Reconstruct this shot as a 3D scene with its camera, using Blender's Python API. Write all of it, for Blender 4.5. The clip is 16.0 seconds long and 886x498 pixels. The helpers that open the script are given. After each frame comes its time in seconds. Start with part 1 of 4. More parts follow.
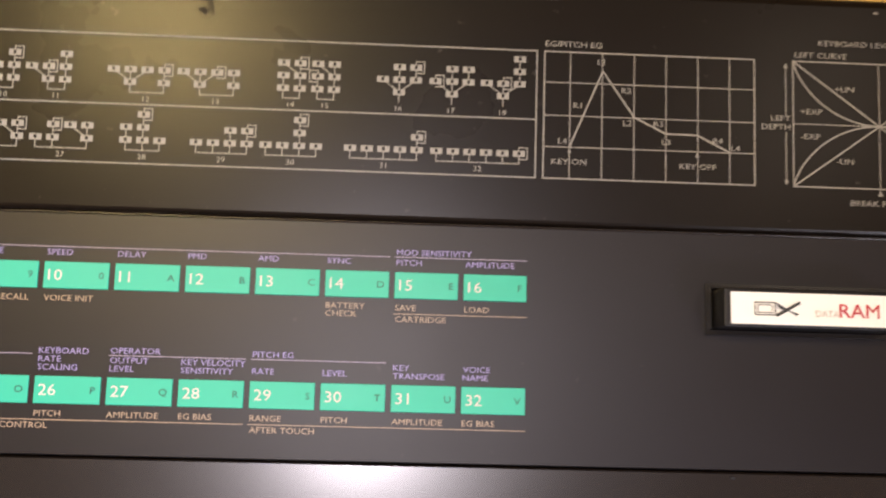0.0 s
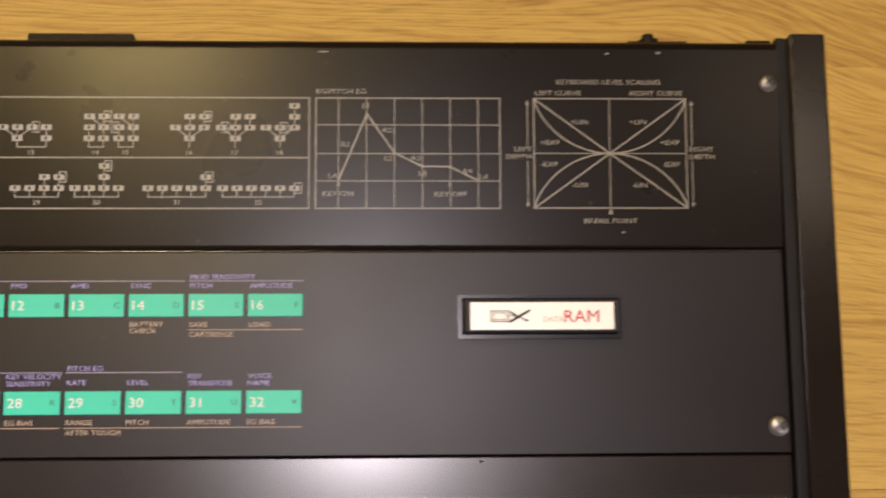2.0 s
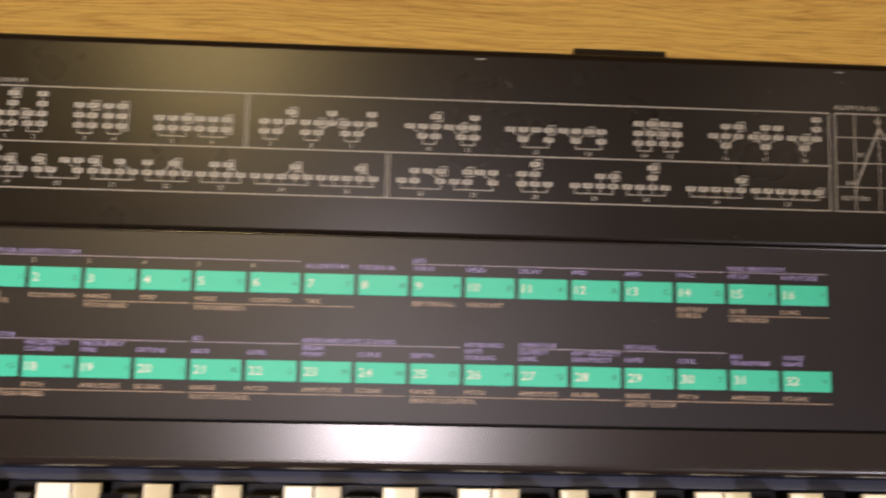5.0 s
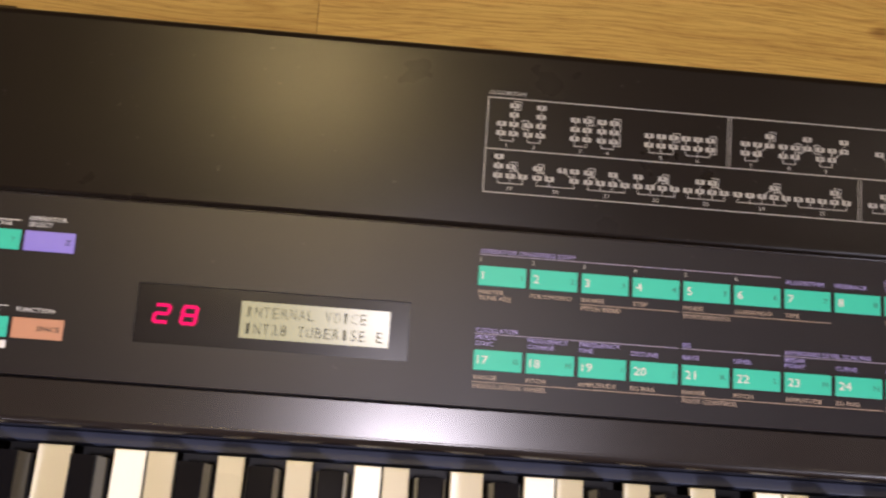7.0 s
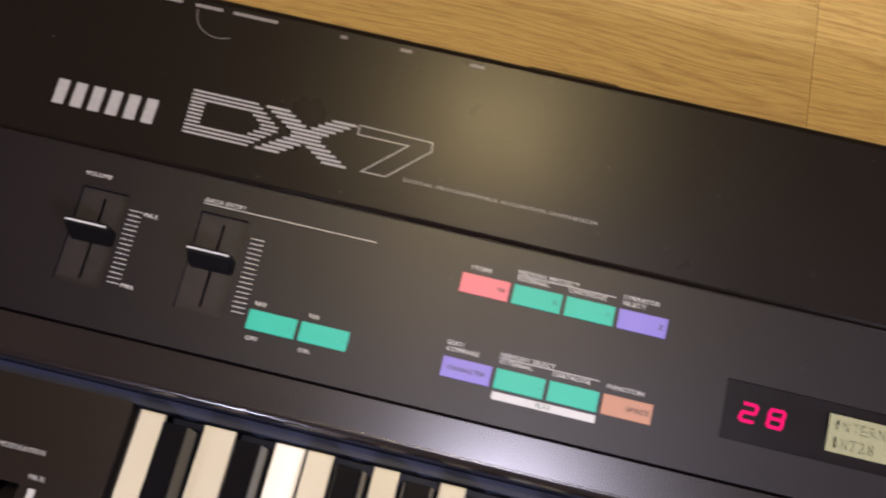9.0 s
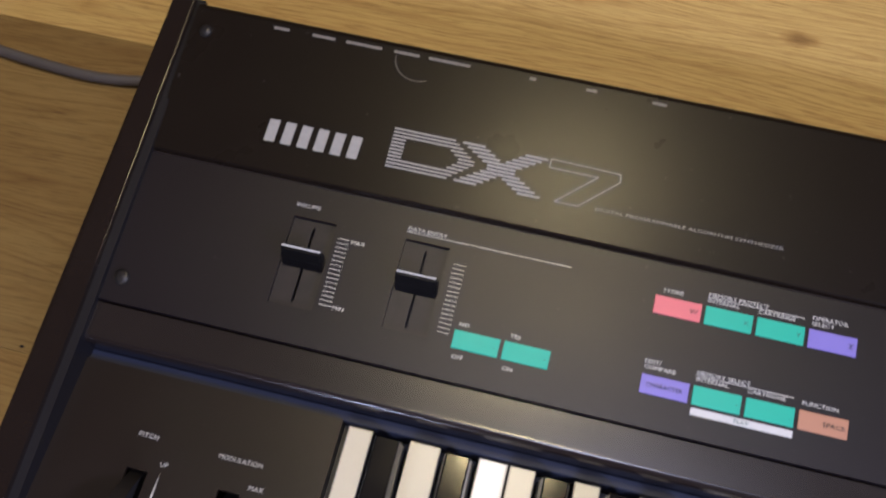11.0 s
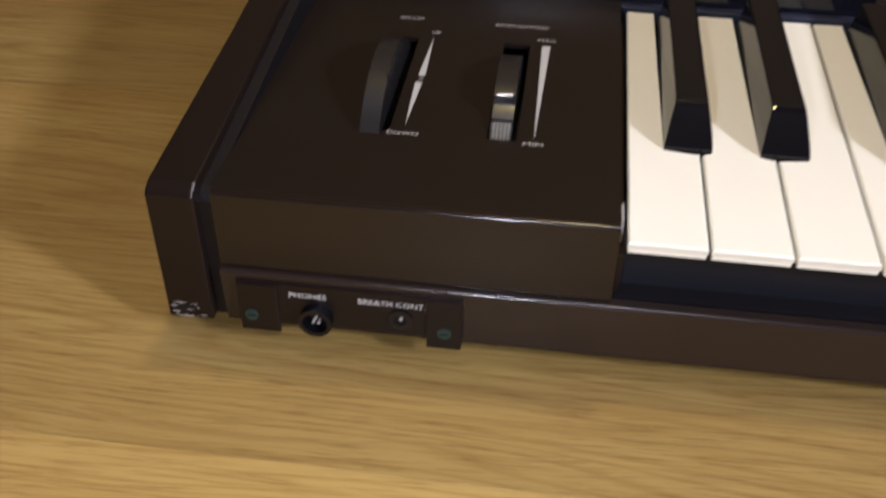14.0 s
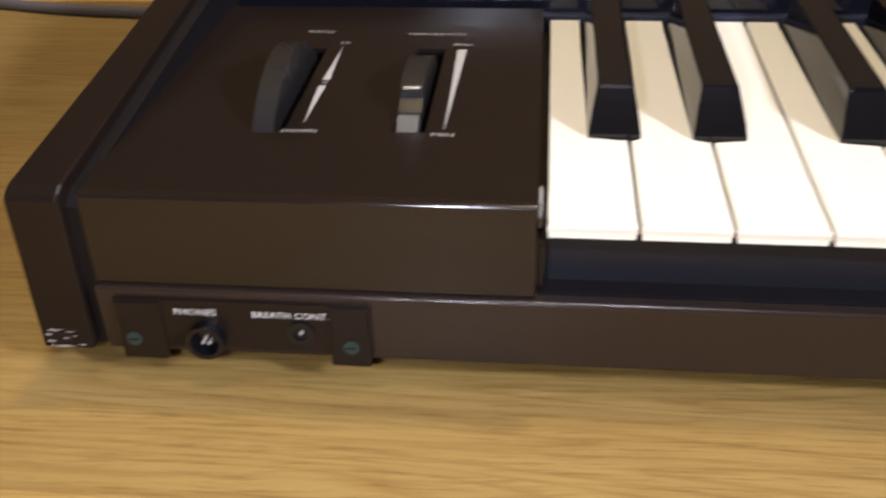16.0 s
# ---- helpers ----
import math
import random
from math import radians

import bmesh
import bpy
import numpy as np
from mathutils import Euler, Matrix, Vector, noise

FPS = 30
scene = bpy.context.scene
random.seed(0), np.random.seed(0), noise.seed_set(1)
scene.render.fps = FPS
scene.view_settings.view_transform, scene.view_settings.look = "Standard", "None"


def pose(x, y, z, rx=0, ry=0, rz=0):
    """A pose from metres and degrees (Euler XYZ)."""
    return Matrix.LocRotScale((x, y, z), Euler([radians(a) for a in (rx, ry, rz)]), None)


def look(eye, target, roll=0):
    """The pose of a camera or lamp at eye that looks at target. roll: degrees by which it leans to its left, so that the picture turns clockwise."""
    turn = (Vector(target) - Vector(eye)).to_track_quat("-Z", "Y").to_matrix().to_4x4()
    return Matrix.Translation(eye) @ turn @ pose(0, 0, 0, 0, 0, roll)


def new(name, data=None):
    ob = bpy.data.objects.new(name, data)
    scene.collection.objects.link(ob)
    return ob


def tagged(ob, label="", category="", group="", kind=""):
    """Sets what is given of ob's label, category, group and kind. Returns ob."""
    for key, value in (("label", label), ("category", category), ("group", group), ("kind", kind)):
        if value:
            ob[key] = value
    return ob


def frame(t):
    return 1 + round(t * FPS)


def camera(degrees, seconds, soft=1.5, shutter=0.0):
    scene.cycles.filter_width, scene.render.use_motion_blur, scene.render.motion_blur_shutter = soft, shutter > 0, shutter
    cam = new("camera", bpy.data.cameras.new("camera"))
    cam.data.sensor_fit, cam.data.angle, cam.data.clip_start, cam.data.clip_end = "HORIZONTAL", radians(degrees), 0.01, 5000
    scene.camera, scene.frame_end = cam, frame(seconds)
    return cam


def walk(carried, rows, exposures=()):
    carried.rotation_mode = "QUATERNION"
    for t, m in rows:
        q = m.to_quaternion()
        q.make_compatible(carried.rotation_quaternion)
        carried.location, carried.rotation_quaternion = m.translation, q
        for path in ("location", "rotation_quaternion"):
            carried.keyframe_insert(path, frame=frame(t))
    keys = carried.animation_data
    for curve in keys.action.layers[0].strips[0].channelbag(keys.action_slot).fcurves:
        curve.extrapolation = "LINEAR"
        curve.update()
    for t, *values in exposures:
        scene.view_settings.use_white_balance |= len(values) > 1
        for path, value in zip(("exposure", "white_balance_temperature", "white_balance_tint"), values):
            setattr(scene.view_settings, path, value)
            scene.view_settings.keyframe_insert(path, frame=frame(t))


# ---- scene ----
cam = camera(49.31, 16.0, soft=2.1, shutter=0.5)
ROWS = [
    (0.0, (0.7928, 0.1423, 0.3685), (0.8088, 0.2591, -0.0137), 9.30),
    (0.5, (0.8022, 0.1413, 0.3925), (0.8169, 0.2586, 0.0104), 7.77),
    (1.0, (0.8083, 0.1430, 0.4042), (0.8232, 0.2521, 0.0196), 8.49),
    (1.2, (0.8140, 0.1390, 0.4040), (0.8288, 0.2570, 0.0221), 7.50),
    (1.5, (0.8356, 0.1504, 0.4123), (0.8459, 0.2534, 0.0259), 6.57),
    (2.0, (0.8703, 0.1429, 0.4213), (0.8817, 0.2512, 0.0364), 5.71),
    (2.5, (0.8889, 0.1434, 0.4363), (0.9069, 0.2521, 0.0517), 9.16),
    (3.0, (0.8856, 0.1390, 0.4388), (0.9129, 0.2497, 0.0554), 13.55),
    (3.5, (0.8544, 0.1254, 0.4417), (0.8754, 0.2547, 0.0638), 9.72),
    (3.7, (0.8282, 0.1389, 0.4442), (0.8479, 0.2529, 0.0614), 11.51),
    (5.8, (0.5716, 0.1113, 0.4531), (0.5915, 0.2304, 0.0718), 10.30),
    (6.0, (0.5527, 0.1136, 0.4548), (0.5728, 0.2313, 0.0731), 11.03),
    (6.5, (0.5026, 0.1063, 0.4558), (0.5156, 0.2296, 0.0755), 8.96),
    (7.0, (0.4660, 0.0939, 0.4531), (0.4830, 0.2298, 0.0772), 11.18),
    (7.5, (0.4276, 0.0859, 0.4568), (0.4333, 0.2305, 0.0839), 7.81),
    (8.0, (0.3684, 0.0849, 0.4547), (0.3689, 0.2351, 0.0840), 8.24),
    (8.5, (0.3098, 0.0811, 0.4486), (0.3058, 0.2356, 0.0796), 9.07),
    (9.0, (0.2651, 0.0819, 0.4483), (0.2427, 0.2317, 0.0781), 5.16),
    (9.5, (0.2353, 0.0742, 0.4539), (0.2161, 0.2343, 0.0878), 7.14),
    (9.7, (0.2247, 0.0688, 0.4505), (0.1995, 0.2347, 0.0874), 5.61),
    (11.8, (0.1907, -0.0523, 0.4617), (0.1439, 0.1429, 0.1157), -0.16),
    (12.0, (0.1815, -0.0901, 0.4578), (0.1451, 0.1229, 0.1212), 3.28),
    (12.2, (0.1860, -0.1150, 0.4320), (0.1396, 0.1222, 0.0885), 1.50),
    (12.5, (0.1584, -0.1515, 0.3740), (0.1178, 0.0968, 0.0630), 1.70),
    (12.7, (0.1570, -0.1640, 0.3440), (0.1074, 0.1054, 0.0256), 1.50),
    (13.0, (0.1552, -0.1818, 0.3005), (0.1121, 0.0938, 0.0137), 2.16),
    (13.3, (0.1490, -0.1930, 0.2770), (0.1030, 0.1161, -0.0036), 0.70),
    (13.5, (0.1346, -0.2089, 0.2617), (0.0878, 0.0883, -0.0019), 1.31),
    (13.7, (0.1290, -0.2160, 0.2380), (0.0744, 0.1037, -0.0288), 0.30),
    (14.0, (0.1161, -0.2155, 0.2162), (0.0747, 0.0969, -0.0301), 0.65),
    (14.2, (0.1092, -0.2145, 0.2022), (0.0691, 0.0956, -0.0444), 0.96),
    (14.5, (0.1016, -0.2129, 0.1835), (0.0697, 0.1126, -0.0468), 1.32),
    (15.0, (0.1016, -0.2105, 0.1651), (0.0702, 0.1281, -0.0455), 1.03),
    (15.2, (0.1029, -0.2095, 0.1609), (0.0688, 0.1328, -0.0433), 0.57),
    (15.5, (0.1087, -0.2081, 0.1590), (0.0716, 0.1339, -0.0450), -0.28),
    (16.0, (0.1364, -0.2059, 0.1714), (0.0986, 0.1342, -0.0358), -1.40),
]
walk(cam, [(t, look(eye, target, roll)) for t, eye, target, roll in ROWS],
     [(0.0, 0.30, 6000, 19), (1.5, 0.26, 6000, 19), (3.0, 0.03, 6250, 18), (6.0, -0.12, 6050, 21), (7.5, -0.25, 5680, 23), (9.5, -0.26, 5300, 25), (11.8, -0.55, 4850, 25), (12.5, -0.60, 5100, 20), (13.0, -0.70, 4950, 17), (13.5, -0.83, 5200, 17), (14.0, -0.68, 5450, 19), (14.5, -0.48, 5500, 19), (15.0, -0.15, 5550, 19), (15.5, -0.29, 5550, 19), (16.0, -0.25, 5550, 19)])

# ---- light ----
world = bpy.data.worlds.new("room_air")
world.use_nodes = True
world.node_tree.nodes["Background"].inputs[0].default_value = (1.0, 0.86, 0.68, 1)
world.node_tree.nodes["Background"].inputs[1].default_value = 0.03
scene.world = world


def lamp(name, kind, place, aim, watts, colour, size):
    data = bpy.data.lights.new(name, kind)
    data.energy, data.color = watts, colour
    if kind == "AREA":
        data.shape, data.size = "DISK", size
    else:
        data.shadow_soft_size = size
    if kind == "SPOT":
        data.spot_size, data.spot_blend = radians(40), 1.0
    ob = new(name, data)
    ob.matrix_world = look(place, aim)
    return ob


lamp("pendant_bulb", "POINT", (0.20, 0.577, 2.20), (0.3, 0.2, 0), 88.0, (1.0, 0.73, 0.25), 0.10)
# Added high lamp, no such fixture: stands in for the phone's moving light.
lamp("torch_fill_high", "AREA", (0.60, -0.57, 5.05), (0.60, 0.1, 0), 84.0, (1.0, 0.90, 0.85), 0.34)
# Added fill without a real source, brightens the boards right of the synthesizer.
lamp("floor_fill", "AREA", (1.95, 0.45, 2.60), (1.0, 0.25, 0), 3.0, (1.0, 0.82, 0.55), 0.30)
lamp("side_lamp", "SPOT", (2.00, -1.08, 1.25), (0.12, 0.05, 0.05), 340.0, (1.0, 0.97, 0.97), 0.12)
lamp("phone_torch", "POINT", (0.092, -0.235, 0.176), (0.1, 0.0, 0), 2.8, (1.0, 0.97, 0.93), 0.010)   # the phone's own light, where it comes to rest


# ---- materials ----
def material(name, colour, rough, metal=0.0, vary=0.12, scale=60.0, bump=0.0, bump_scale=900.0, coat=0.0, spec=0.5, wear=0.0, smear=0.07):
    m = bpy.data.materials.new(name)
    m.use_nodes = True
    nt = m.node_tree
    b = nt.nodes["Principled BSDF"]
    b.inputs["Roughness"].default_value, b.inputs["Metallic"].default_value = rough, metal
    b.inputs["Specular IOR Level"].default_value = spec
    b.inputs["Coat Weight"].default_value = coat
    b.inputs["Coat Roughness"].default_value = 0.08
    co = nt.nodes.new("ShaderNodeNewGeometry")
    n1 = nt.nodes.new("ShaderNodeTexNoise")
    n1.inputs["Scale"].default_value, n1.inputs["Detail"].default_value = scale, 6
    nt.links.new(co.outputs["Position"], n1.inputs["Vector"])
    mix = nt.nodes.new("ShaderNodeMix")
    mix.data_type = "RGBA"
    mix.inputs[6].default_value = (*[c * (1 - vary) for c in colour], 1)
    mix.inputs[7].default_value = (*[min(1, c * (1 + vary)) for c in colour], 1)
    nt.links.new(n1.outputs["Fac"], mix.inputs[0])
    out = mix.outputs[2]
    if wear:
        n3 = nt.nodes.new("ShaderNodeTexNoise")
        n3.inputs["Scale"].default_value, n3.inputs["Detail"].default_value = 240.0, 8
        nt.links.new(co.outputs["Position"], n3.inputs["Vector"])
        rp = nt.nodes.new("ShaderNodeValToRGB")
        rp.color_ramp.elements[0].position, rp.color_ramp.elements[1].position = 0.70, 0.76
        nt.links.new(n3.outputs["Fac"], rp.inputs[0])
        sc = nt.nodes.new("ShaderNodeMath")
        sc.operation = "MULTIPLY"
        sc.inputs[1].default_value = wear
        nt.links.new(rp.outputs[0], sc.inputs[0])
        m2 = nt.nodes.new("ShaderNodeMix")
        m2.data_type = "RGBA"
        m2.inputs[7].default_value = (0.30, 0.27, 0.24, 1)
        nt.links.new(sc.outputs[0], m2.inputs[0])
        nt.links.new(out, m2.inputs[6])
        out = m2.outputs[2]
    nt.links.new(out, b.inputs["Base Color"])
    r2 = nt.nodes.new("ShaderNodeTexNoise")
    r2.inputs["Scale"].default_value, r2.inputs["Detail"].default_value = scale * 0.4, 4
    nt.links.new(co.outputs["Position"], r2.inputs["Vector"])
    mr = nt.nodes.new("ShaderNodeMapRange")
    mr.inputs[3].default_value, mr.inputs[4].default_value = max(0.02, rough - smear), min(1, rough + smear)
    nt.links.new(r2.outputs["Fac"], mr.inputs[0])
    nt.links.new(mr.outputs[0], b.inputs["Roughness"])
    if bump:
        n2 = nt.nodes.new("ShaderNodeTexNoise")
        n2.inputs["Scale"].default_value, n2.inputs["Detail"].default_value = bump_scale, 3
        nt.links.new(co.outputs["Position"], n2.inputs["Vector"])
        bp = nt.nodes.new("ShaderNodeBump")
        bp.inputs["Strength"].default_value, bp.inputs["Distance"].default_value = bump, 0.00007
        nt.links.new(n2.outputs["Fac"], bp.inputs["Height"])
        nt.links.new(bp.outputs[0], b.inputs["Normal"])
    return m


def glow(name, colour, strength):
    m = material(name, tuple(c * 0.25 for c in colour), 0.4, spec=0.1)
    b = m.node_tree.nodes["Principled BSDF"]
    b.inputs["Emission Color"].default_value = (*colour, 1)
    b.inputs["Emission Strength"].default_value = strength
    return m


BROWN = material("brown_enamel", (0.0092, 0.0057, 0.0044), 0.34, bump=0.25, bump_scale=1500, wear=0.03, spec=0.30)
FRONT = material("brown_front_enamel", (0.0105, 0.0066, 0.0050), 0.25, bump=0.2, bump_scale=1500, spec=0.26)
REAR = material("brown_rear_enamel", (0.0078, 0.0052, 0.0036), 0.28, bump=0.3, bump_scale=1500, wear=0.10, spec=0.18, smear=0.02)
PANEL = material("grey_membrane", (0.0064, 0.0042, 0.0057), 0.37, bump=0.3, bump_scale=1800, wear=0.04, spec=0.33, smear=0.03)
GLOSSBACK = material("gloss_backing_black", (0.006, 0.006, 0.009), 0.12)
FACIA = material("polished_front_enamel", (0.0108, 0.0068, 0.0051), 0.17, bump=0.1, bump_scale=1500, spec=0.50)
WHEELPRINT = material("wheel_scale_print", (0.44, 0.425, 0.39), 0.6, vary=0.12, scale=500)
# Screw metal painted darker, for the left pair that catches no reflection.
SHADEDSTEEL = material("shaded_screw", (0.030, 0.027, 0.024), 0.42, metal=0.6, vary=0.3, scale=700)
RAIL = material("satin_brown_rail", (0.0200, 0.0128, 0.0096), 0.22, bump=0.15, bump_scale=1500, spec=0.5)
STRIP = material("satin_strip", (0.011, 0.0078, 0.0070), 0.225, bump=0.03, bump_scale=1500, smear=0.03, spec=0.70)
DARK = material("black_plastic", (0.006, 0.005, 0.006), 0.45, bump=0.2, spec=0.3)
BLUEBLACK = material("blue_black_rail", (0.025, 0.028, 0.046), 0.5, spec=0.25)
BEDDARK = material("navy_key_bed", (0.005, 0.0055, 0.009), 0.5)
IVORY = material("ivory_plastic", (0.89, 0.845, 0.69), 0.30, vary=0.03, scale=25)
EBONY = material("gloss_black_plastic", (0.004, 0.004, 0.0055), 0.10, vary=0.1)
GREEN = material("green_membrane_key", (0.020, 0.41, 0.275), 0.45, vary=0.05, scale=200)
PURPLE = material("violet_membrane_key", (0.20, 0.16, 0.50), 0.42, vary=0.05, scale=200)
PINK = material("pink_membrane_key", (0.64, 0.14, 0.155), 0.42, vary=0.05, scale=200)
TAN = material("tan_membrane_key", (0.42, 0.20, 0.11), 0.42, vary=0.05, scale=200)
WHITE = material("white_print", (0.60, 0.585, 0.55), 0.6, vary=0.08, scale=500)
INK = material("grey_print", (0.30, 0.283, 0.252), 0.6, vary=0.15, scale=500)
WORNINK = material("worn_grey_print", (0.17, 0.15, 0.125), 0.6, vary=0.4, scale=900)
RULE = material("lilac_grey_print", (0.32, 0.28, 0.38), 0.6, vary=0.12, scale=500)
VIOLET = material("violet_print", (0.29, 0.245, 0.50), 0.6, vary=0.12, scale=500)
ORANGE = material("buff_print", (0.37, 0.275, 0.20), 0.6, vary=0.12, scale=500)
KEYDARK = material("dark_green_print", (0.02, 0.12, 0.09), 0.6)
SILVER = material("bright_metal", (0.60, 0.58, 0.55), 0.28, metal=1.0, vary=0.1)
STEEL = material("dull_metal", (0.28, 0.265, 0.25), 0.36, metal=1.0, vary=0.2)
SCREWGREEN = material("oxidised_screw", (0.022, 0.042, 0.034), 0.45, metal=0.2, vary=0.3, scale=700)
ACRYLIC = material("smoked_acrylic", (0.008, 0.0062, 0.007), 0.24, vary=0.05, spec=0.28)
LCD = material("olive_lcd_glass", (0.30, 0.296, 0.160), 0.24, vary=0.04)
LCDINK = material("lcd_ink", (0.205, 0.202, 0.106), 0.4)
LED = glow("red_segment", (1.0, 0.0, 0.12), 1.0)
RIMGLOSS = material("glossy_bezel", (0.008, 0.0064, 0.006), 0.22)
KNOB = material("knob_plastic", (0.004, 0.0035, 0.0035), 0.4, spec=0.12)
SHIM = material("pale_grey_shim", (0.40, 0.38, 0.35), 0.5)
LABEL = material("white_label", (0.88, 0.87, 0.85), 0.40, vary=0.02)
RED = material("red_print", (0.50, 0.022, 0.04), 0.5)
FADED = material("faded_grey_print", (0.46, 0.40, 0.35), 0.5)
BLACKINK = material("black_print", (0.02, 0.02, 0.02), 0.5)
CHIP = material("bare_chipped_edge", (0.30, 0.275, 0.25), 0.5, vary=0.4, scale=900)
SCUFF = material("dark_scuff", (0.011, 0.0078, 0.0055), 0.6, spec=0.18)
CABLE = material("grey_cable_sheath", (0.10, 0.09, 0.085), 0.45)
WALL = material("wall_paint", (0.20, 0.16, 0.125), 0.8, vary=0.04, scale=4)
CEIL = material("ceiling_paint", (0.26, 0.23, 0.20), 0.85, vary=0.03, scale=4)


def wood():
    m = bpy.data.materials.new("oak_boards")
    m.use_nodes = True
    nt = m.node_tree
    L, N = nt.links.new, nt.nodes.new
    b = nt.nodes["Principled BSDF"]
    geo, info = N("ShaderNodeNewGeometry"), N("ShaderNodeObjectInfo")
    off = N("ShaderNodeVectorMath")
    off.operation = "MULTIPLY_ADD"
    off.inputs[1].default_value = (3.7, 9.1, 5.3)
    comb = N("ShaderNodeCombineXYZ")
    for i in range(3):
        L(info.outputs["Random"], comb.inputs[i])
    L(comb.outputs[0], off.inputs[0])
    L(geo.outputs["Position"], off.inputs[2])

    def noise_at(sx, sy, scale, detail, dist=0.0, rough=0.6):
        mp = N("ShaderNodeMapping")
        mp.inputs["Scale"].default_value = (sx, sy, 1)
        L(off.outputs[0], mp.inputs["Vector"])
        n = N("ShaderNodeTexNoise")
        n.inputs["Scale"].default_value, n.inputs["Detail"].default_value = scale, detail
        n.inputs["Distortion"].default_value, n.inputs["Roughness"].default_value = dist, rough
        L(mp.outputs[0], n.inputs["Vector"])
        return n.outputs["Fac"]

    def ramp(fac, *stops):
        r = N("ShaderNodeValToRGB")
        while len(r.color_ramp.elements) < len(stops):
            r.color_ramp.elements.new(0.5)
        for e, (p, c) in zip(r.color_ramp.elements, stops):
            e.position, e.color = p, (*c, 1)
        L(fac, r.inputs[0])
        return r.outputs[0]

    def blend(mode, fac, a, c):
        x = N("ShaderNodeMix")
        x.data_type, x.blend_type = "RGBA", mode
        if isinstance(fac, float):
            x.inputs[0].default_value = fac
        else:
            L(fac, x.inputs[0])
        L(a, x.inputs[6])
        L(c, x.inputs[7])
        return x.outputs[2]

    def flow(sx, sy, amount):
        """Grain lines that wander: the place, pushed sideways by a slow noise."""
        mp = N("ShaderNodeMapping")
        mp.inputs["Scale"].default_value = (sx, sy, 1)
        L(off.outputs[0], mp.inputs["Vector"])
        n = N("ShaderNodeTexNoise")
        n.inputs["Scale"].default_value, n.inputs["Detail"].default_value = 1.0, 3
        L(mp.outputs[0], n.inputs["Vector"])
        v = N("ShaderNodeCombineXYZ")
        mul = N("ShaderNodeMath")
        mul.operation = "MULTIPLY"
        mul.inputs[1].default_value = amount
        L(n.outputs["Fac"], mul.inputs[0])
        d = N("ShaderNodeVectorMath")
        d.operation = "DISTANCE"
        L(geo.outputs["Position"], d.inputs[0])
        d.inputs[1].default_value = (1.15, 0.335, 0)
        near = N("ShaderNodeMapRange")
        near.interpolation_type = "SMOOTHSTEP"
        near.inputs[1].default_value, near.inputs[2].default_value = 0.0, 0.17
        near.inputs[3].default_value, near.inputs[4].default_value = 0.04, 0.0
        L(d.outputs["Value"], near.inputs[0])
        push = N("ShaderNodeMath")
        L(mul.outputs[0], push.inputs[0])
        L(near.outputs[0], push.inputs[1])
        L(push.outputs[0], v.inputs[1])
        ad = N("ShaderNodeVectorMath")
        L(off.outputs[0], ad.inputs[0])
        L(v.outputs[0], ad.inputs[1])
        return ad.outputs[0]

    def streak(at, sx, sy, detail, rough=0.6):
        mp = N("ShaderNodeMapping")
        mp.inputs["Scale"].default_value = (sx, sy, 1)
        L(at, mp.inputs["Vector"])
        n = N("ShaderNodeTexNoise")
        n.inputs["Scale"].default_value, n.inputs["Detail"].default_value, n.inputs["Roughness"].default_value = 1.0, detail, rough
        L(mp.outputs[0], n.inputs["Vector"])
        return n.outputs["Fac"]

    bend, sway = flow(1.6, 6.0, 0.12), flow(3.0, 9.0, 0.035)
    broad = ramp(noise_at(1.6, 9, 1.0, 4, 1.2), (0.25, (0.45, 0.300, 0.086)), (0.55, (0.55, 0.395, 0.125)), (0.8, (0.62, 0.465, 0.162)))
    rings = ramp(streak(bend, 5.0, 270, 3), (0.34, (0.56, 0.46, 0.33)), (0.50, (0.95, 0.93, 0.90)), (0.62, (1, 1, 1)))
    swell = streak(bend, 1.3, 25, 2, 0.45)
    count = N("ShaderNodeMath")
    count.operation = "MULTIPLY"
    count.inputs[1].default_value = 26.0
    L(swell, count.inputs[0])
    part_of = N("ShaderNodeMath")
    part_of.operation = "FRACT"
    L(count.outputs[0], part_of.inputs[0])
    years = ramp(part_of.outputs[0], (0.0, (0.60, 0.48, 0.33)), (0.30, (0.97, 0.95, 0.92)), (0.80, (1, 1, 1)), (1.0, (0.74, 0.64, 0.50)))
    fine = ramp(streak(sway, 30, 640, 4, 0.7), (0.34, (0.52, 0.43, 0.31)), (0.50, (1, 1, 1)), (1.0, (1.0, 1.0, 1.0)))
    pores = ramp(streak(sway, 55, 1300, 2), (0.34, (0.45, 0.36, 0.27)), (0.46, (1, 1, 1)), (1.0, (1, 1, 1)))
    col = blend("MULTIPLY", 0.28, broad, rings)
    col = blend("MULTIPLY", 0.52, col, years)
    col = blend("MULTIPLY", 0.40, col, fine)
    col = blend("MULTIPLY", 0.46, col, pores)
    # Board colour, which also carries the painted shade of single boards.
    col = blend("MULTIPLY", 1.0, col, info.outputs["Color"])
    for kx, ky, kr in ((0.3235, 0.4515, 0.0075), (0.7245, 0.4070, 0.0045), (1.146, 0.338, 0.014)):
        d = N("ShaderNodeVectorMath")
        d.operation = "DISTANCE"
        sc = N("ShaderNodeMapping")
        sc.inputs["Scale"].default_value = (0.7, 1.3, 0)
        wob = N("ShaderNodeTexNoise")
        wob.inputs["Scale"].default_value = 90
        L(geo.outputs["Position"], wob.inputs["Vector"])
        add = N("ShaderNodeVectorMath")
        add.operation = "MULTIPLY_ADD"
        add.inputs[1].default_value = (kr * 0.8, kr * 0.8, 0)
